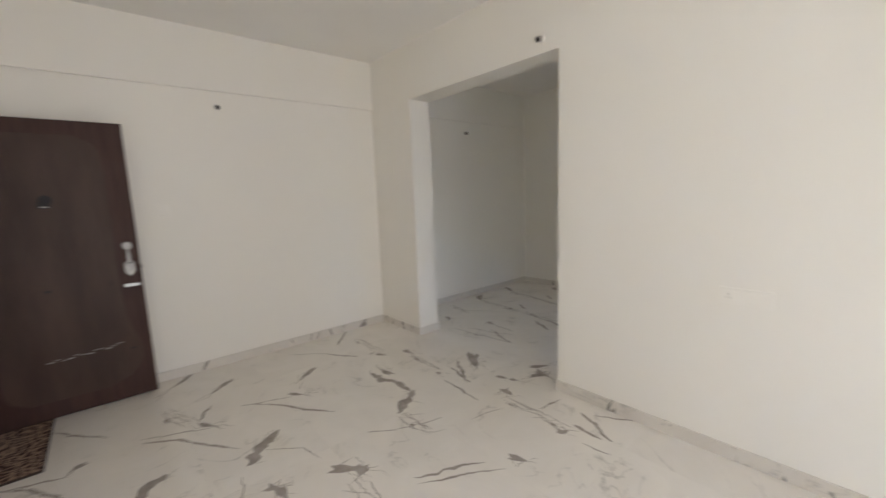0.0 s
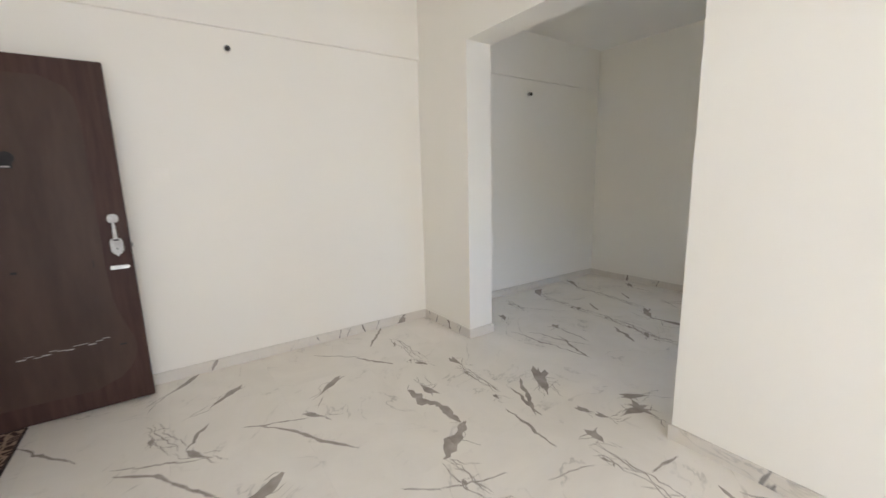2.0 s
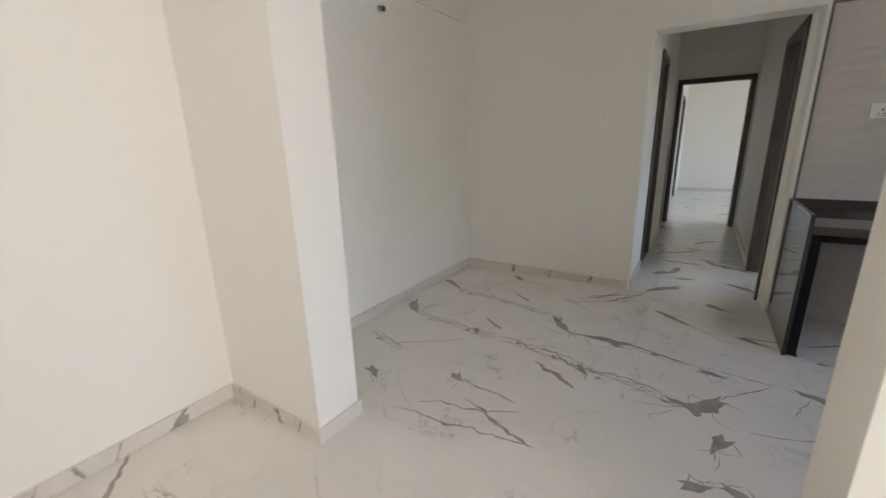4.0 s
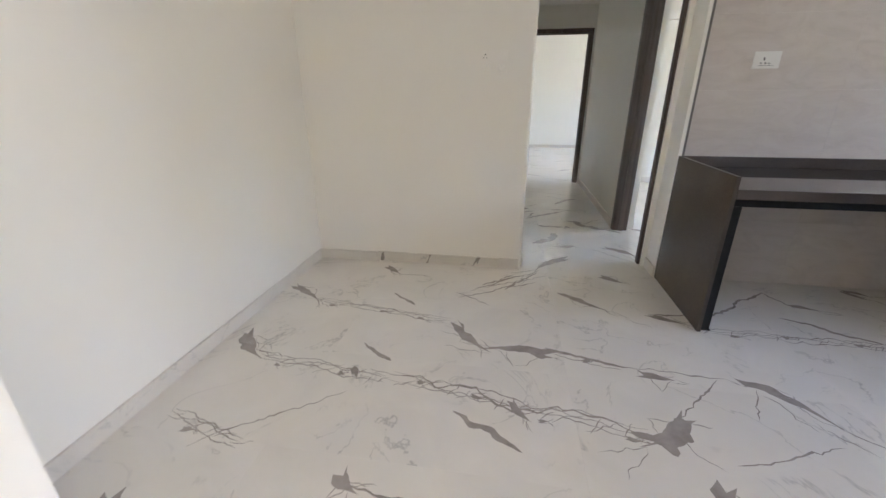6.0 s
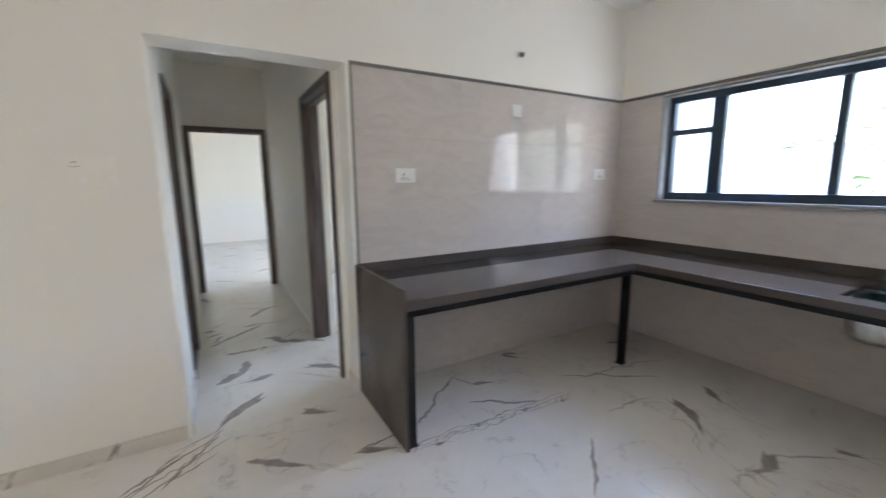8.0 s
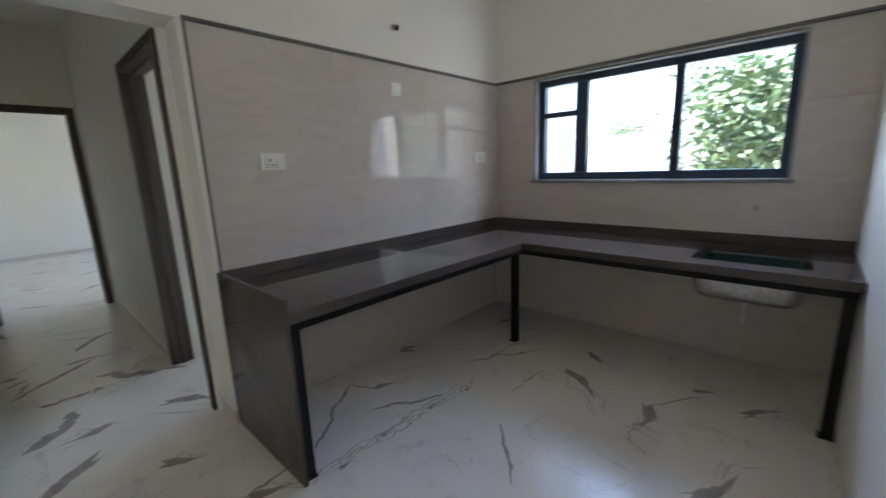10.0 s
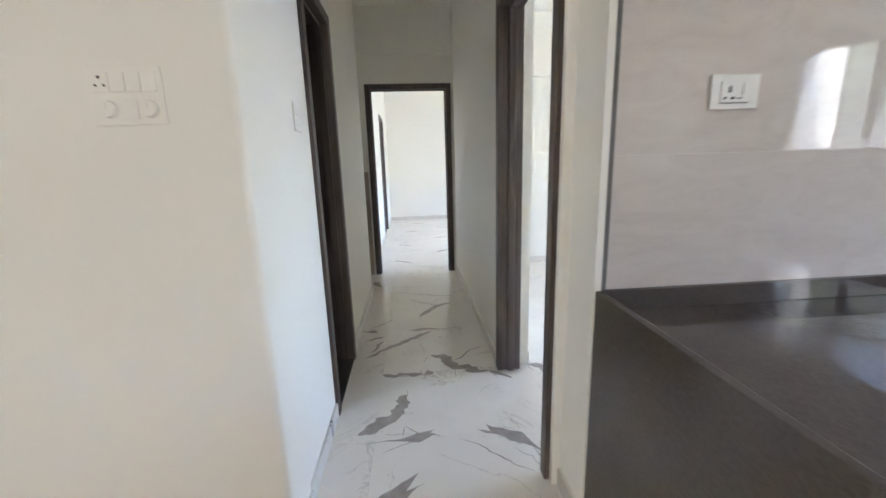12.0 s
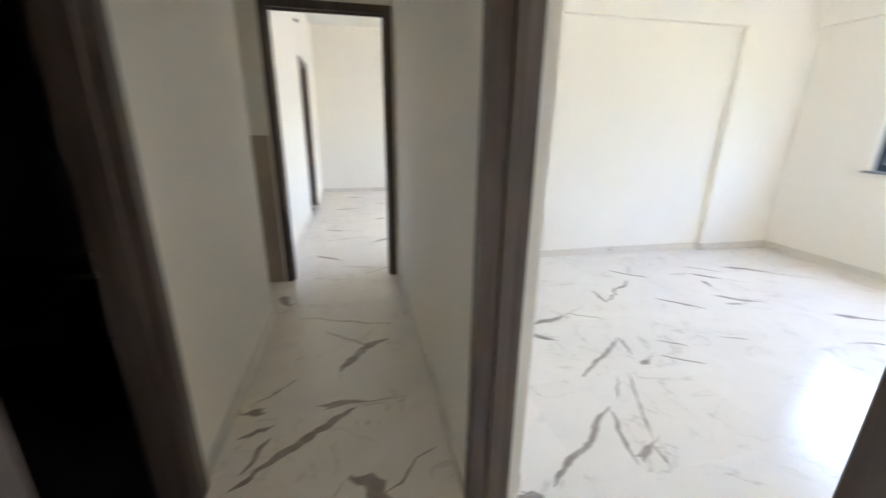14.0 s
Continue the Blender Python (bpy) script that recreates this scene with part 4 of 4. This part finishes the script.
def blotch(x0, y0, x1, y1, w, rnd):
    """A thick torn patch: forked where it starts, drawn to a point where it ends, with ragged flanks and hair veins."""
    a, b = Vector((x0, y0)), Vector((x1, y1))
    d = b - a
    L = max(d.length, 0.02)
    side = Vector((-d.y, d.x)) / L
    n = max(7, int(L / 0.022))
    bend = rnd.uniform(-0.12, 0.12) * L
    ph = rnd.uniform(0, 99)
    left, right = [], []
    for i in range(1, n):
        t = i / n
        prof = (0.55 + 0.45 * math.cos(math.pi * min(1, abs(t - 0.35) / 0.65))) * (1.15 - 0.5 * t)
        c = a + d * t + side * bend * math.sin(math.pi * t)
        left.append(c + side * w * 0.5 * prof * (0.8 + 0.75 * noise.noise(Vector((ph, t * L * 14, 1))) + rnd.uniform(-0.12, 0.12)))
        right.append(c - side * w * 0.5 * prof * (0.8 + 0.75 * noise.noise(Vector((ph, t * L * 14, 5))) + rnd.uniform(-0.12, 0.12)))
    fork = [a + side * w * rnd.uniform(0.3, 0.55) - d * 0.04, a + d * rnd.uniform(0.10, 0.2) + side * w * rnd.uniform(-0.1, 0.1), a - side * w * rnd.uniform(0.2, 0.5) - d * rnd.uniform(0, 0.08)]
    pts = [fork[1], fork[0]] + left + [b] + right[::-1] + [fork[2]]
    add_poly([tuple(p) for p in pts])
    for k in range(3):
        s = a.lerp(b, rnd.uniform(0.3, 1.0)) + side * w * rnd.uniform(-0.4, 0.4)
        e = s + d * rnd.uniform(0.3, 0.8) + side * rnd.uniform(-1.1, 1.1) * w
        strand(*s, *e, 0.0055, rnd, 0.3)
    if w > 0.055:
        # a hair loop that closes off a paler fragment beside the patch
        s, e = a.lerp(b, rnd.uniform(0.1, 0.35)), a.lerp(b, rnd.uniform(0.6, 0.95))
        out = a.lerp(b, rnd.uniform(0.4, 0.6)) + side * w * rnd.choice((-1, 1)) * rnd.uniform(0.8, 1.3)
        strand(*s, *out, 0.006, rnd, 0.25)
        strand(*out, *e, 0.006, rnd, 0.25)


def web(x0, y0, x1, y1, spread, rnd):
    """A crackled band: wandering strands tied together by hair veins and small torn flecks."""
    a, b = Vector((x0, y0)), Vector((x1, y1))
    d = b - a
    L = d.length
    side = Vector((-d.y, d.x)) / L
    for o in (-0.5, 0.15, 0.6):
        strand(*(a + side * spread * o * 0.6), *(b + side * spread * o * rnd.uniform(0.2, 1)), 0.008, rnd, 0.5 * spread / L + 0.02)
    n = int(L / 0.075)
    for i in range(n):
        t = (i + rnd.random()) / n
        c = a + d * t
        p = c + side * spread * rnd.uniform(-0.8, 0)
        q = c + side * spread * rnd.uniform(0, 0.8) + d.normalized() * rnd.uniform(0.02, 0.13)
        strand(*p, *q, 0.006, rnd, 0.28)
        if i % 4 == 1:
            q2 = p + d.normalized() * rnd.uniform(0.04, 0.07) + side * rnd.uniform(-0.02, 0.02)
            blotch(*p, *q2, 0.03, rnd)


def torn(*args):
    """A vein that bends: its corners, one after the other, then its width. Ragged flanks, forked ends, hair veins at the bends."""
    *flat, w, rnd = args
    bends = [Vector(flat[i:i + 2]) for i in range(0, len(flat), 2)]
    mid, ph = [], rnd.uniform(0, 99)
    for a, b in zip(bends, bends[1:]):
        n = max(3, int((b - a).length / 0.022))
        mid += [a.lerp(b, i / n) for i in range(n)]
    mid.append(bends[-1])
    left, right = [], []
    for i, c in enumerate(mid):
        d = mid[min(i + 1, len(mid) - 1)] - mid[max(i - 1, 0)]
        side = Vector((-d.y, d.x)).normalized()
        t = i / (len(mid) - 1)
        wide = w * 0.5 * min(1.0, 0.25 + 4 * t, 0.2 + 4 * (1 - t))
        sway = side * w * 0.35 * noise.noise(Vector((ph, i * 0.35, 8)))
        left.append(c + sway + side * wide * (0.75 + 0.8 * noise.noise(Vector((ph, i * 0.6, 1))) + rnd.uniform(-0.15, 0.15)))
        right.append(c + sway - side * wide * (0.75 + 0.8 * noise.noise(Vector((ph, i * 0.6, 5))) + rnd.uniform(-0.15, 0.15)))
    add_poly([tuple(p) for p in left + right[::-1]])
    if w > 0.05:
        for c in bends:
            e = c + Vector((rnd.uniform(-1, 1), rnd.uniform(-1, 1))) * w * 1.6
            strand(*c, *e, 0.006, rnd, 0.3)


KIND = {"b": blotch, "s": strand, "w": web, "p": torn}


def lay(kind, seed, *rows):
    rnd = random.Random(seed)
    for r in rows:
        KIND[kind](*r, rnd)


# dining space and kitchen: patches, bands, strands
lay("b", 1, (-3.67, 4.08, -3.43, 3.85, 0.10), (-1.44, 3.78, -1.68, 3.58, 0.085), (-3.70, 4.67, -3.42, 4.48, 0.08), (-2.50, 4.36, -2.27, 4.09, 0.085), (-1.92, 4.12, -2.33, 4.12, 0.10),
    (-1.56, 4.03, -1.40, 4.01, 0.08), (-1.15, 4.07, -0.84, 3.79, 0.075), (-3.15, 5.10, -3.00, 4.97, 0.06), (-1.70, 5.51, -2.00, 5.19, 0.10), (-1.85, 4.86, -1.55, 4.62, 0.075),
    (-1.52, 5.17, -1.36, 5.07, 0.075), (-1.35, 4.64, -1.13, 4.54, 0.06), (-0.43, 4.89, -0.25, 4.84, 0.05), (0.58, 4.09, 0.35, 3.76, 0.08), (0.50, 3.52, 0.26, 3.48, 0.08))
lay("b", 2, (0.05, 5.19, 0.20, 5.10, 0.06), (-2.95, 3.86, -2.89, 3.78, 0.05), (-2.17, 3.76, -2.08, 3.64, 0.05), (0.95, 4.05, 0.80, 3.85, 0.06), (1.0, 4.9, 1.25, 4.8, 0.05), (-0.1, 3.2, 0.2, 3.05, 0.07),
    (-0.8, 3.2, -0.55, 3.4, 0.08), (-2.77, 3.29, -2.67, 3.22, 0.07), (-1.43, 3.46, -1.5, 3.3, 0.08), (-3.5, 3.1, -3.42, 2.92, 0.10), (0.7, 3.1, 0.9, 2.9, 0.06), (-0.2, 2.95, 0.0, 2.8, 0.05))
lay("w", 3, (-3.46, 3.88, -2.75, 3.80, 0.09), (-2.74, 3.83, -1.62, 3.64, 0.09), (-3.43, 4.50, -2.52, 4.36, 0.06), (-1.10, 4.50, 0.05, 4.46, 0.07), (-3.6, 3.45, -3.2, 3.35, 0.06), (-1.95, 4.15, -1.62, 4.07, 0.05))
lay("s", 4, (-2.96, 4.07, -2.77, 3.94, 0.035), (-2.41, 3.65, -2.12, 3.48, 0.045), (-2.96, 4.67, -2.78, 4.52, 0.03), (-2.85, 3.86, -1.63, 3.65, 0.014), (-1.99, 4.18, -1.60, 4.07, 0.03),
    (-3.01, 4.97, -2.76, 4.97, 0.012), (-2.52, 4.67, -1.98, 5.0, 0.014), (-2.45, 4.78, -1.9, 5.12, 0.012), (-2.42, 4.82, -1.95, 5.22, 0.018), (-1.34, 4.63, -0.93, 4.70, 0.022),
    (-0.97, 4.67, -0.48, 5.07, 0.026), (-0.49, 5.07, -0.40, 4.86, 0.018), (-0.57, 4.72, -0.18, 4.50, 0.035), (0.49, 3.51, 0.78, 3.28, 0.016), (-0.19, 4.07, -0.52, 3.78, 0.022))
lay("s", 5, (0.19, 4.68, 0.80, 4.30, 0.022), (-2.72, 3.25, -2.35, 3.20, 0.016), (-2.55, 4.75, -2.30, 4.60, 0.01), (-1.5, 3.72, -1.2, 4.05, 0.010), (-1.35, 3.55, -0.9, 3.70, 0.010),
    (-3.4, 3.3, -2.9, 3.7, 0.009), (-0.85, 3.8, -0.5, 3.55, 0.012), (-1.06, 4.0, -1.15, 3.8, 0.01), (0.4, 4.6, 1.1, 4.45, 0.016), (0.1, 4.2, 0.5, 4.15, 0.01), (-1.6, 4.08, -1.15, 4.06, 0.01))
lay("b", 302, (0.48, 3.48, 0.24, 3.51, 0.08), (0.82, 3.35, 0.88, 3.23, 0.05), (0.06, 5.18, 0.16, 5.05, 0.05))
lay("s", 303, (-1.98, 5.16, -2.22, 4.83, 0.025), (-2.12, 5.08, -2.38, 4.88, 0.028))
lay("p", 304, (-1.44, 3.74, -1.52, 3.67, -1.56, 3.56, 0.1), (-1.69, 3.65, -1.61, 3.63, -1.55, 3.6, 0.05))
# living room
lay("p", 60, (-2.11, 1.71, -2.03, 1.57, -1.92, 1.44, 0.095), (-2.31, 0.18, -2.23, 0.07, -2.07, -0.05, 0.085), (-2.31, 0.77, -2.2, 0.64, -2.06, 0.54, 0.085), (-2.28, -0.4, -2.24, -0.5, -2.18, -0.56, 0.085), (-2.17, 0.01, -2.02, 0.21, -1.86, 0.26, 0.008), (-2.15, 0.65, -2.01, 0.82, -1.83, 0.86, 0.008))
lay("p", 80, (-2.59, 1.62, -2.43, 1.63, -2.33, 1.69, -2.11, 1.68, 0.075), (-2.76, 0.11, -2.64, 0.28, -2.45, 0.4, -2.27, 0.54, 0.024), (-2.77, 0.75, -2.58, 0.92, -2.42, 1, -2.25, 1.14, 0.024), (-2.78, -0.5, -2.68, -0.38, -2.51, -0.27, -2.32, -0.17, 0.026))
lay("b", 100, (-2.81, 2.12, -2.65, 2.13, 0.06), (-2.31, 2.52, -2.05, 2.37, 0.08), (-1.82, 2.32, -1.71, 2.34, 0.05), (-1.71, 2.36, -1.63, 2.39, 0.05), (-1.73, 2.64, -1.62, 2.79, 0.06), (-1.56, 2.66, -1.61, 2.44, 0.075), (-1.64, 2.21, -1.53, 2.17, 0.1), (-1.07, 2.03, -1.01, 2.09, 0.06), (-1.12, 1.63, -1, 1.68, 0.06), (-1.72, 0.86, -1.59, 1.03, 0.08), (-1.63, 1.01, -1.55, 0.93, 0.08), (-2.75, 1, -2.63, 1.1, 0.045), (-2.77, 0.42, -2.62, 0.52, 0.045), (-2.76, -0.15, -2.71, -0.24, 0.05), (-3.32, 0.75, -3.14, 0.53, 0.06), (-3.05, 1.35, -2.87, 1.12, 0.07), (-3.72, 0.51, -3.48, 0.3, 0.05), (-1.82, 0.55, -1.74, 0.62, 0.07), (-1.79, 0.61, -1.62, 0.61, 0.065))
lay("b", 119, (-1.67, 0.42, -1.71, 0.25, 0.09), (-2.91, 1.87, -2.82, 1.93, 0.05), (-2.44, 1.74, -2.63, 1.73, 0.07))
lay("b", 120, (-2.26, 2.5, -2, 2.29, 0.1), (-1.67, 2.62, -1.47, 2.6, 0.08), (-0.1, 2.1, 0.15, 2.2, 0.08), (-0.2, 1, 0.05, 1.2, 0.1), (0.9, 0.5, 1.2, 0.7, 0.1), (1.5, 1.6, 1.8, 1.4, 0.1), (-3.55, 2.75, -3.4, 2.55, 0.08), (-1.6, 3.06, -1.48, 3.12, 0.07), (-1.47, 3.14, -1.34, 3.1, 0.06), (-3.28, 3.07, -3.13, 2.99, 0.06))
lay("w", 140, (-1.91, 1.44, -1.61, 1.48, 0.08), (-2.68, 2.09, -2.21, 2.07, 0.06), (-1.56, 2.11, -1.01, 2.08, 0.085), (-1.56, 0.91, -1.31, 0.91, 0.12), (-3.15, 0.25, -2.78, 0.36, 0.08), (-3.43, 1.94, -2.89, 1.92, 0.08))
lay("s", 160, (-1.88, 1.18, -1.76, 1.33, 0.012), (-2.06, 1.98, -1.65, 1.95, 0.022), (-2.26, 2.31, -1.9, 2.07, 0.032), (-2.21, 2.17, -1.88, 2.1, 0.03), (-1.07, 2.31, -0.78, 2.16, 0.04), (-1, 2.34, -0.75, 2.49, 0.02), (-1.03, 2.16, -0.83, 2.14, 0.034), (-1.35, 1.15, -1.17, 1.51, 0.02), (-1.3, 1.14, -1.06, 1.55, 0.015), (-2.82, 0.09, -2.62, 0.52, 0.013), (-2.81, 0.67, -2.67, 1.01, 0.012), (-2.78, -0.52, -2.67, -0.22, 0.018), (-3.36, -0.36, -2.98, -0.05, 0.022), (-2.97, 0.52, -2.77, 0.4, 0.032), (-3.25, 1.54, -2.98, 1.72, 0.026), (-3.51, 1.28, -3.23, 1.57, 0.013), (-3.71, 1.97, -3.37, 1.71, 0.032), (-2, 0.48, -1.76, 0.44, 0.01), (-1.78, 1.32, -1.67, 1.63, 0.012))
lay("s", 179, (-1.53, 1.74, -1.46, 2, 0.01), (-1.28, 2.16, -1.26, 2.37, 0.02), (-0.9, 2.03, -0.73, 2.05, 0.014))
lay("s", 180, (-2.6, 3.1, -2.17, 2.94, 0.022), (-2.9, 2.85, -2.15, 2.95, 0.016), (-2.8, 2.95, -2.3, 3.15, 0.012), (0.3, 0.2, 0.9, 0.6, 0.02))
# corridor, bedroom, far room
lay("p", 390, (-1.75, 6.14, -1.8, 5.97, -1.98, 5.82, 0.1))
lay("p", 400, (-1.24, 6.34, -1.19, 6.29, -1.12, 6.24, 0.06), (-1.37, 7.61, -1.52, 7.51, -1.65, 7.3, 0.065), (-0.08, 6.98, -0.21, 6.72, -0.29, 6.53, 0.013))
lay("p", 420, (-1.46, 6.5, -1.39, 6.53, -1.32, 6.64, -1.23, 6.68, 0.012), (-1.9, 6.38, -1.82, 6.35, -1.74, 6.36, -1.65, 6.35, 0.06), (-0.98, 6.39, -0.91, 6.36, -0.89, 6.29, -0.82, 6.25, 0.075), (-0.36, 6.73, -0.41, 6.59, -0.43, 6.51, -0.44, 6.42, 0.03), (-0.35, 7, -0.18, 7.13, -0.08, 7.19, 0.1, 7.34, 0.03))
lay("p", 440, (-2.02, 6.61, -1.96, 6.67, -1.86, 6.76, -1.74, 6.86, -1.56, 6.99, 0.05), (-0.83, 6.4, -0.74, 6.48, -0.57, 6.57, -0.47, 6.68, -0.35, 6.76, 0.035))
lay("p", 460, (-1.59, 6.59, -1.52, 6.57, -1.47, 6.5, -1.44, 6.42, -1.36, 6.42, -1.31, 6.36, -1.24, 6.34, 0.08))
lay("b", 480, (-1.6, 6.39, -1.65, 6.33, 0.075), (-1.74, 7.02, -1.46, 7.01, 0.055), (-1.98, 7.05, -2.1, 7.04, 0.055), (-0.42, 6.45, -0.29, 6.52, 0.05), (0.04, 7.05, 0.15, 7.1, 0.045), (-0.38, 7.62, -0.05, 7.71, 0.06), (-0.44, 7.49, -0.29, 7.37, 0.06), (1.46, 8.08, 1.41, 7.92, 0.045), (1.25, 7.63, 1.42, 7.62, 0.035))
lay("b", 500, (-1.6, 5.81, -1.86, 5.77, 0.07), (-1.37, 5.8, -1.11, 5.57, 0.085), (1.5, 8.25, 1.75, 8.05, 0.05), (1.95, 8.35, 2.35, 8.05, 0.07), (1.3, 7.8, 1.62, 7.6, 0.05), (1.85, 7.35, 2.25, 7.15, 0.05), (-1.95, 9.35, -1.65, 9.15, 0.06), (-1.35, 9.75, -1.05, 9.95, 0.06), (-1.9, 10.4, -1.6, 10.3, 0.05), (-1.3, 10.9, -1, 11, 0.05), (-1.85, 11.6, -1.5, 11.7, 0.05), (-1.2, 12.1, -0.9, 12, 0.05), (-1.7, 12.7, -1.4, 12.6, 0.05), (-2.1, 8.4, -2, 8.15, 0.08))
lay("s", 520, (-2.06, 6.88, -1.92, 6.94, 0.032), (-2, 6.69, -1.92, 6.87, 0.032), (-2.06, 7.1, -1.86, 7.27, 0.012), (-1.5, 7.54, -1.75, 7.77, 0.022), (-0.15, 6.98, -0.28, 6.8, 0.012), (-0.31, 6.5, -0.32, 6.4, 0.018), (0.11, 7.33, 0.05, 7.14, 0.026), (0.36, 8.07, 0.34, 7.83, 0.035), (0.34, 7.83, 0.82, 8.22, 0.035), (0.77, 7.83, 1.03, 7.59, 0.04), (-0.06, 7.72, 0.17, 7.58, 0.018), (0.77, 8.47, 1.04, 8.22, 0.04), (1.61, 8.42, 1.84, 8.22, 0.025), (1.27, 8.27, 1.48, 8.26, 0.025), (0.32, 7.26, 0.47, 7.16, 0.024), (0.22, 7.11, 0.42, 6.98, 0.018), (0.75, 7.23, 0.94, 7.16, 0.014))
lay("s", 540, (-1.95, 7.98, -1.3, 7.8, 0.016), (-1.5, 5.75, -1.2, 5.5, 0.008), (-1.7, 9, -1.25, 8.9, 0.016), (-1.5, 8.75, -1.2, 8.95, 0.016), (-1.9, 9.9, -1.4, 10, 0.012), (-1.6, 11.2, -1.2, 11.3, 0.012), (1.5, 7, 2.2, 6.8, 0.02))

TX, TY = 1.2, 0.605
JOINT = 0.0002


def inside(p, x, y):
    """Whether the point lies in the vein p (bounds and outline)."""
    if not (p[0] < x < p[2] and p[1] < y < p[3]):
        return False
    pts, odd = p[4], False
    xa, ya = pts[-1]
    for xb, yb in pts:
        if (yb > y) != (ya > y) and x < (xa - xb) * (y - yb) / (ya - yb) + xb:
            odd = not odd
        xa, ya = xb, yb
    return odd


def floor_tile(cx, cy, index):
    hx, hy = TX / 2 - JOINT, TY / 2 - JOINT
    near = [p for p in POLYS if p[0] < cx + hx and p[2] > cx - hx and p[1] < cy + hy and p[3] > cy - hy]
    if not near:
        return slab_mesh("floor_tile", 2 * hx, 2 * hy, 0.01, [MARBLE, VEIN])
    verts = [Vector((-hx, -hy)), Vector((hx, -hy)), Vector((hx, hy)), Vector((-hx, hy))]
    faces = [[0, 1, 2, 3]]
    for p in near:
        n = len(verts)
        verts += [Vector((q[0] - cx, q[1] - cy)) for q in p[4]]
        faces.append(list(range(n, len(verts))))
    edges = [(f[i - 1], f[i]) for f in faces for i in range(len(f))]
    vo, _, fo, _, _, _ = delaunay_2d_cdt(verts, edges, [], 0, 1e-5, False)
    keep = []
    for f in fo:
        mx = sum(vo[i].x for i in f) / len(f)
        my = sum(vo[i].y for i in f) / len(f)
        if abs(mx) < hx and abs(my) < hy:
            keep.append((f, 1 if any(inside(p, mx + cx, my + cy) for p in near) else 0))
    vs = [(v.x, v.y, 0.005) for v in vo]
    fs = [list(f) for f, _ in keep]
    mats = [m for _, m in keep]
    n = len(vs)
    vs += [(x, y, z) for z in (0.005, -0.005) for x, y in ((-hx, -hy), (hx, -hy), (hx, hy), (-hx, hy))]
    for i in range(4):
        j = (i + 1) % 4
        fs.append([n + i, n + 4 + i, n + 4 + j, n + j])
        mats.append(0)
    me = bpy.data.meshes.new("floor_tile")
    me.from_pydata(vs, [], fs)
    me.polygons.foreach_set("material_index", mats)
    me.materials.append(MARBLE)
    me.materials.append(VEIN)
    me.update()
    return me


k = 0
for i in range(7):
    for j in range(24):
        cx = -4.3 + TX * (i + 0.5)
        cy = 5.78 + TY * (j - 10.5)
        if cy < -0.95 or (cy < 5.2 and cx > 2.0):
            continue
        ob = new("floor_tile", floor_tile(cx, cy, k))
        ob.location = (cx, cy, -0.005)
        ob.parent = FLOOR
        k += 1
